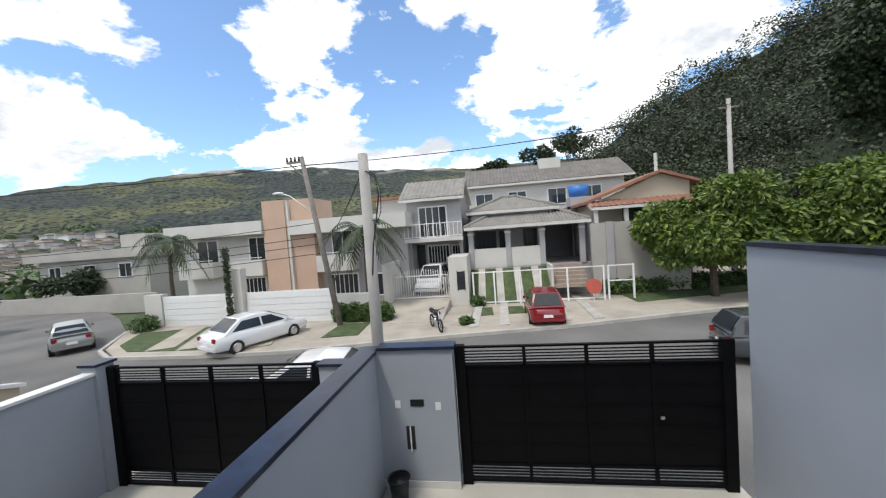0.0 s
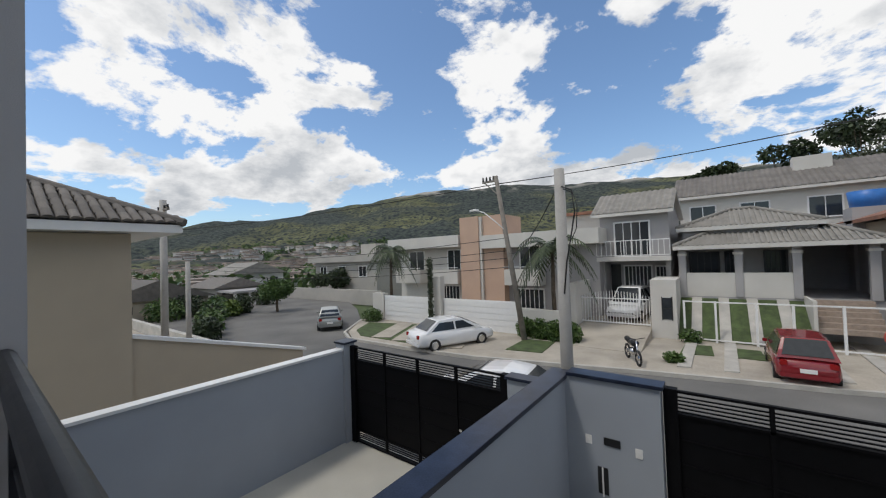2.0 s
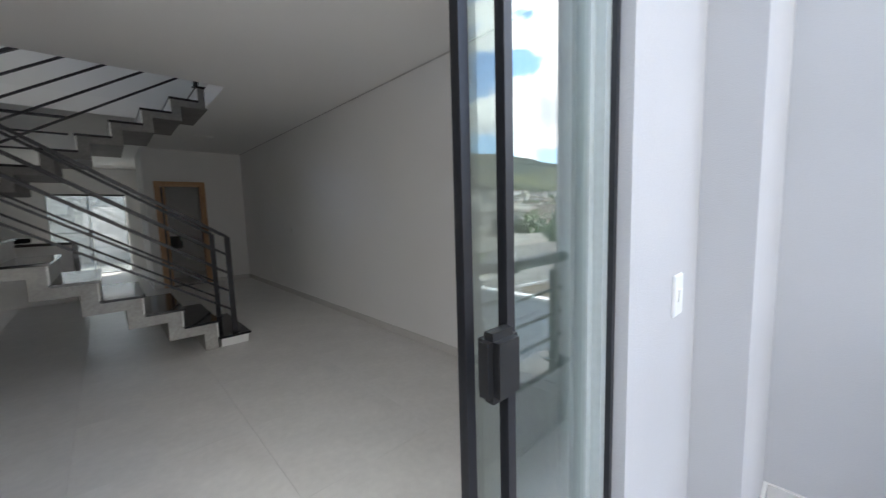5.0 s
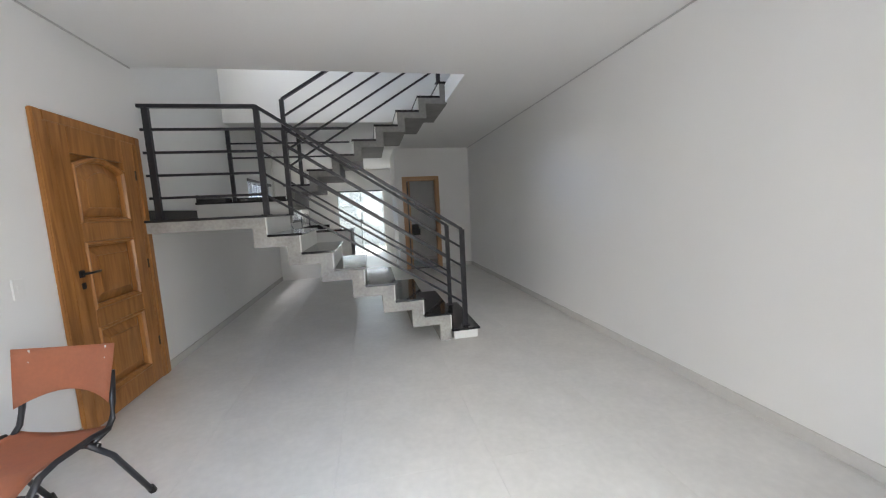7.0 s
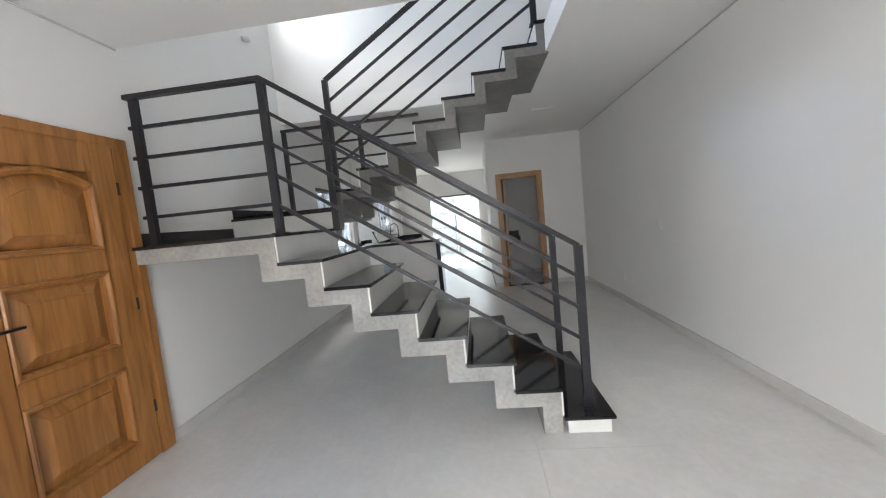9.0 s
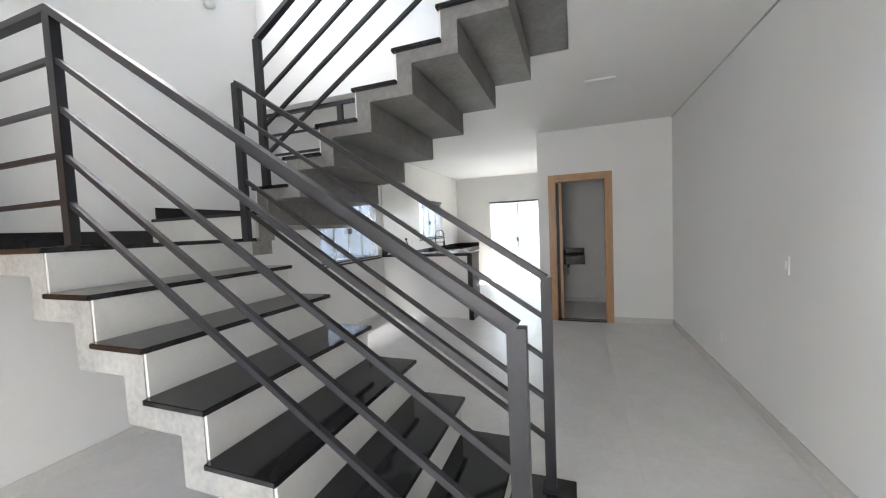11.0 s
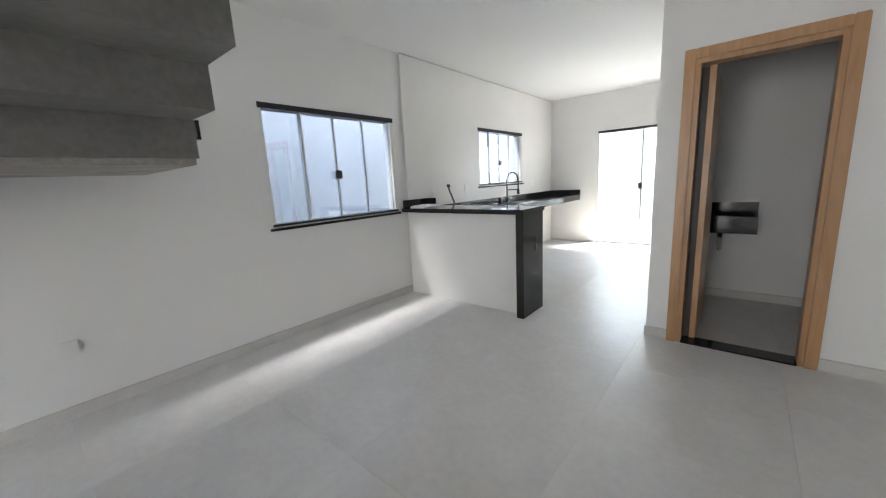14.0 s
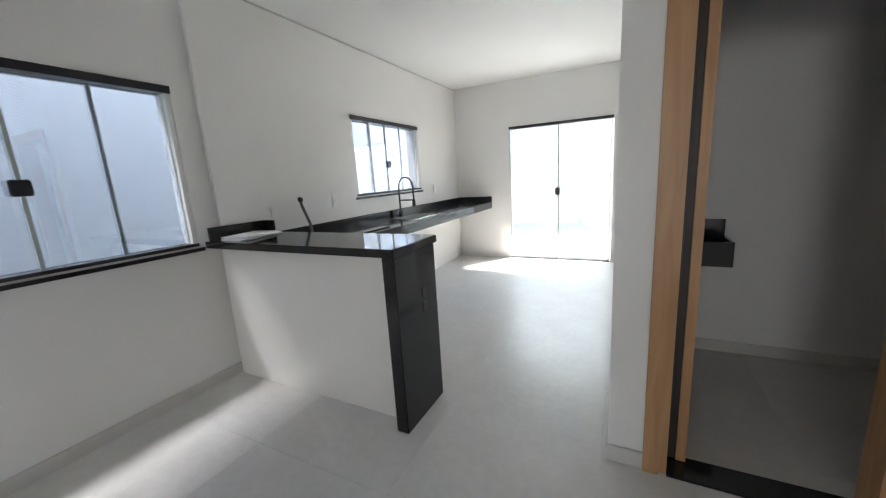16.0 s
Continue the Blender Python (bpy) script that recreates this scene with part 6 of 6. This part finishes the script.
for k in range(4):
    bush((8.1 + k * 0.85, -19.2 - 0.1 * k, SZ + 0.1), (0.6, 0.55, 0.65), 1400, "clipped green hedge by the driveway")
bush((22.6, -18.9, SZ + 0.1), (0.9, 0.7, 0.6), 1200, "round bush at the lawn's end")
bush((3.2, -21.8, SZ + 0.12), (0.5, 0.3, 0.4), 600, "small shrub at the fence foot")
bush((3.6, -17.9, SZ + 0.12), (0.4, 0.3, 0.25), 500, "low plant in the pavement")
for k in range(7):
    bush((-5.0 - k * 1.3, -23.8 - 0.25 * k, SZ + 0.1), (0.9, 0.6, 0.6), 800, "wild grass and shrubs below the mango tree", HEDGEL, 0.22, "wild_shrub")
for k in range(8):
    bush((27 + 2.2 * k, -9.5 - 0.9 * k, SZ), (1.3, 0.9, 1.0), 700, "garden shrubs along the side street", HEDGEL if k % 3 else DARKLEAF, 0.3, "garden_shrub")
for x, y, r, z, leaf in ((38.5, -16.6, 1.2, 1.1, DARKLEAF), (39.8, -14.9, 1.5, 1.0, HEDGEL), (41.2, -13.0, 1.6, 1.3, DARKLEAF), (37.4, -15.2, 1.0, 0.9, MANGO), (36.4, -13.4, 1.3, 0.8, HEDGEL), (40.4, -11.0, 1.7, 1.2, HEDGEL), (43.5, -21.5, 1.8, 1.2, DARKLEAF)):
    bush((x, y, SZ), (r, r * 0.9, z), 1300, "dense hedge before the low gabled houses", leaf, 0.26, "garden_hedge")
cy = thing("cypress", (17.2, -19.2, SZ), "slim dark cypress column before the white gate", "cypress")
bm = bmesh.new()
for k in range(16):
    leaves(bm, (17.2, -19.2, SZ + 0.4 + k * 0.27), (0.22, 0.22, 0.25), 90, 0.14, 1.0, random.Random(k), 0.3, -0.6)
part("foliage", bm, DARKLEAF, cy)
bm = bmesh.new()
tube(bm, [(17.2, -19.2, SZ), (17.2, -19.2, 1.1)], 0.06, 6, 0.02)
part("trunk", bm, BARK, cy)


# ---- hills and town ----
def ridge(table, a):
    for (a0, e0), (a1, e1) in zip(table, table[1:]):
        if a0 <= a <= a1:
            return e0 + (e1 - e0) * (a - a0) / (a1 - a0)
    return table[0][1] if a < table[0][0] else table[-1][1]


def hill(name, table, a0, a1, r0, r1, na, nr, rough, material, label, front):
    bm = bmesh.new()
    grid = []
    for i in range(na + 1):
        a = a0 + (a1 - a0) * i / na
        col = []
        for j in range(nr + 1):
            f = j / nr
            r = r0 + (r1 - r0) * f
            x, y = 2 + r * math.sin(radians(a)), -0.7 - r * math.cos(radians(a))
            n = noise.fractal(Vector((x, y, 0)) * rough[0], 0.9, 2.1, 6) * rough[1]
            z = SZ - 0.5 + (1.33 - SZ + 0.5 + ridge(table, a) * r1) * front(f) + n * min(1, f * 4) * (1 - 0.6 * f)
            col.append(bm.verts.new((x, y, z)))
        grid.append(col)
    for i in range(na):
        for j in range(nr):
            bm.faces.new((grid[i][j], grid[i + 1][j], grid[i + 1][j + 1], grid[i][j + 1]))
    bmesh.ops.recalc_face_normals(bm, faces=bm.faces)
    return tagged(new(name, mesh(name, bm, material, smooth=True)), label, "hill", kind="structure")


MOUNT = [(-30, 0.15), (0, 0.168), (15, 0.184), (25, 0.187), (36.6, 0.185), (47.6, 0.160), (58.8, 0.122), (66, 0.108), (73.4, 0.085), (80, 0.055), (90, 0.03), (110, 0.02)]
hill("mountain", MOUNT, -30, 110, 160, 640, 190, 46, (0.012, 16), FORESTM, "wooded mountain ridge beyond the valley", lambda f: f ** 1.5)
FOREST = [(-70, 0.42), (-45, 0.40), (-34, 0.32), (-26.6, 0.275), (-20, 0.22), (-15, 0.16), (-10, 0.09), (-6, 0.05)]
hill("wooded_slope", FOREST, -70, -6, 38, 66, 60, 12, (0.08, 1.2), SLOPEM, "dark wooded slope above the houses", lambda f: f)
bm = bmesh.new()
rng = random.Random(21)
for _ in range(430):
    a, f = rng.uniform(-68, -7), rng.random() ** 0.8
    r = 40 + 27 * f
    z = SZ + (1.33 - SZ + ridge(FOREST, a) * 66) * f
    s = rng.uniform(1.4, 2.1) * rng.uniform(1.0, 2.2)
    leaves(bm, (2 + r * math.sin(radians(a)), -0.7 - r * math.cos(radians(a)), z + s * 0.35), (s, s, s * 0.85), int(62 * s * s), 0.36, 1.0, rng, 0.66)
tagged(new("slope_trees", mesh("slope_trees", bm, SLOPELEAF)), "dense dark trees covering the slope", "woods", kind="stuff")
for x, y, z, s in ((-12.5, -66, 15.5, 3.4), (-6.5, -70, 14.2, 3.0), (0.5, -72, 13.2, 2.2), (3.5, -74, 12.8, 2.0)):
    tree((x, y, SZ), z - SZ + 2, lobes_in((x, y, z), (s * 1.3, s, s * 0.5), 9, s * 0.55, int(x * 3)), 1500, 0.6, DARKLEAF, "flat-crowned tree on the skyline behind the roofs", 0.25)
bm, bm2 = bmesh.new(), bmesh.new()
rng = random.Random(8)
for _ in range(620):
    a, r = rng.uniform(50, 100), rng.uniform(75, 330)
    f = max(0, (r - 160) / 480)
    x, y = 2 + r * math.sin(radians(a)), -0.7 - r * math.cos(radians(a))
    z = SZ - 1.2 + (1.33 - SZ + ridge(MOUNT, a) * 640) * f ** 1.5 + (1.2 if r > 160 else 0)
    w, d, h = rng.uniform(4, 8), rng.uniform(4, 8), rng.uniform(1.6, 3.0)
    box(bm, x, y, z - 3, x + w, y + d, z + h)
    box(bm2, x - 0.4, y - 0.4, z + h, x + w + 0.4, y + d + 0.4, z + h + 0.6)
tagged(new("town_houses", mesh("town_houses", bm, TOWNM)), "pale far houses scattered through the valley", "town", kind="stuff")
tagged(new("town_roofs", mesh("town_roofs", bm2, TOWNR)), "brown roofs of the far town", "town", kind="stuff")
bm = bmesh.new()
for _ in range(800):
    a, r = rng.uniform(45, 102), rng.uniform(60, 380)
    f = max(0, (r - 160) / 480)
    s = rng.uniform(1.5, 3.2)
    leaves(bm, (2 + r * math.sin(radians(a)), -0.7 - r * math.cos(radians(a)), SZ + (ridge(MOUNT, a) * 640) * f ** 1.5 + s * 0.5), (s, s, s * 0.8), 34, 1.5, 1.0, rng, 0.4)
tagged(new("valley_trees", mesh("valley_trees", bm, HEDGEL)), "scattered green trees among the far houses", "woods", kind="stuff")

# ---- floor tiles ----
TS, GAP = 0.84, 0.0006
fb = bmesh.new()
box(fb, GAP, GAP, -0.012, TS - GAP, TS - GAP, 0)
FT = mesh("floor_tile", fb, PORC)
floor = tagged(new("floor"), "large polished pale porcelain floor tiles", "floor", kind="structure")
for i in range(6):
    for j in range(16):
        if 0.0 + TS * i < RX and TS * j < BACK:
            o = new("floor_tile", FT)
            o.parent = floor
            o.matrix_basis = pose(TS * i, TS * j - 0.4, 0)
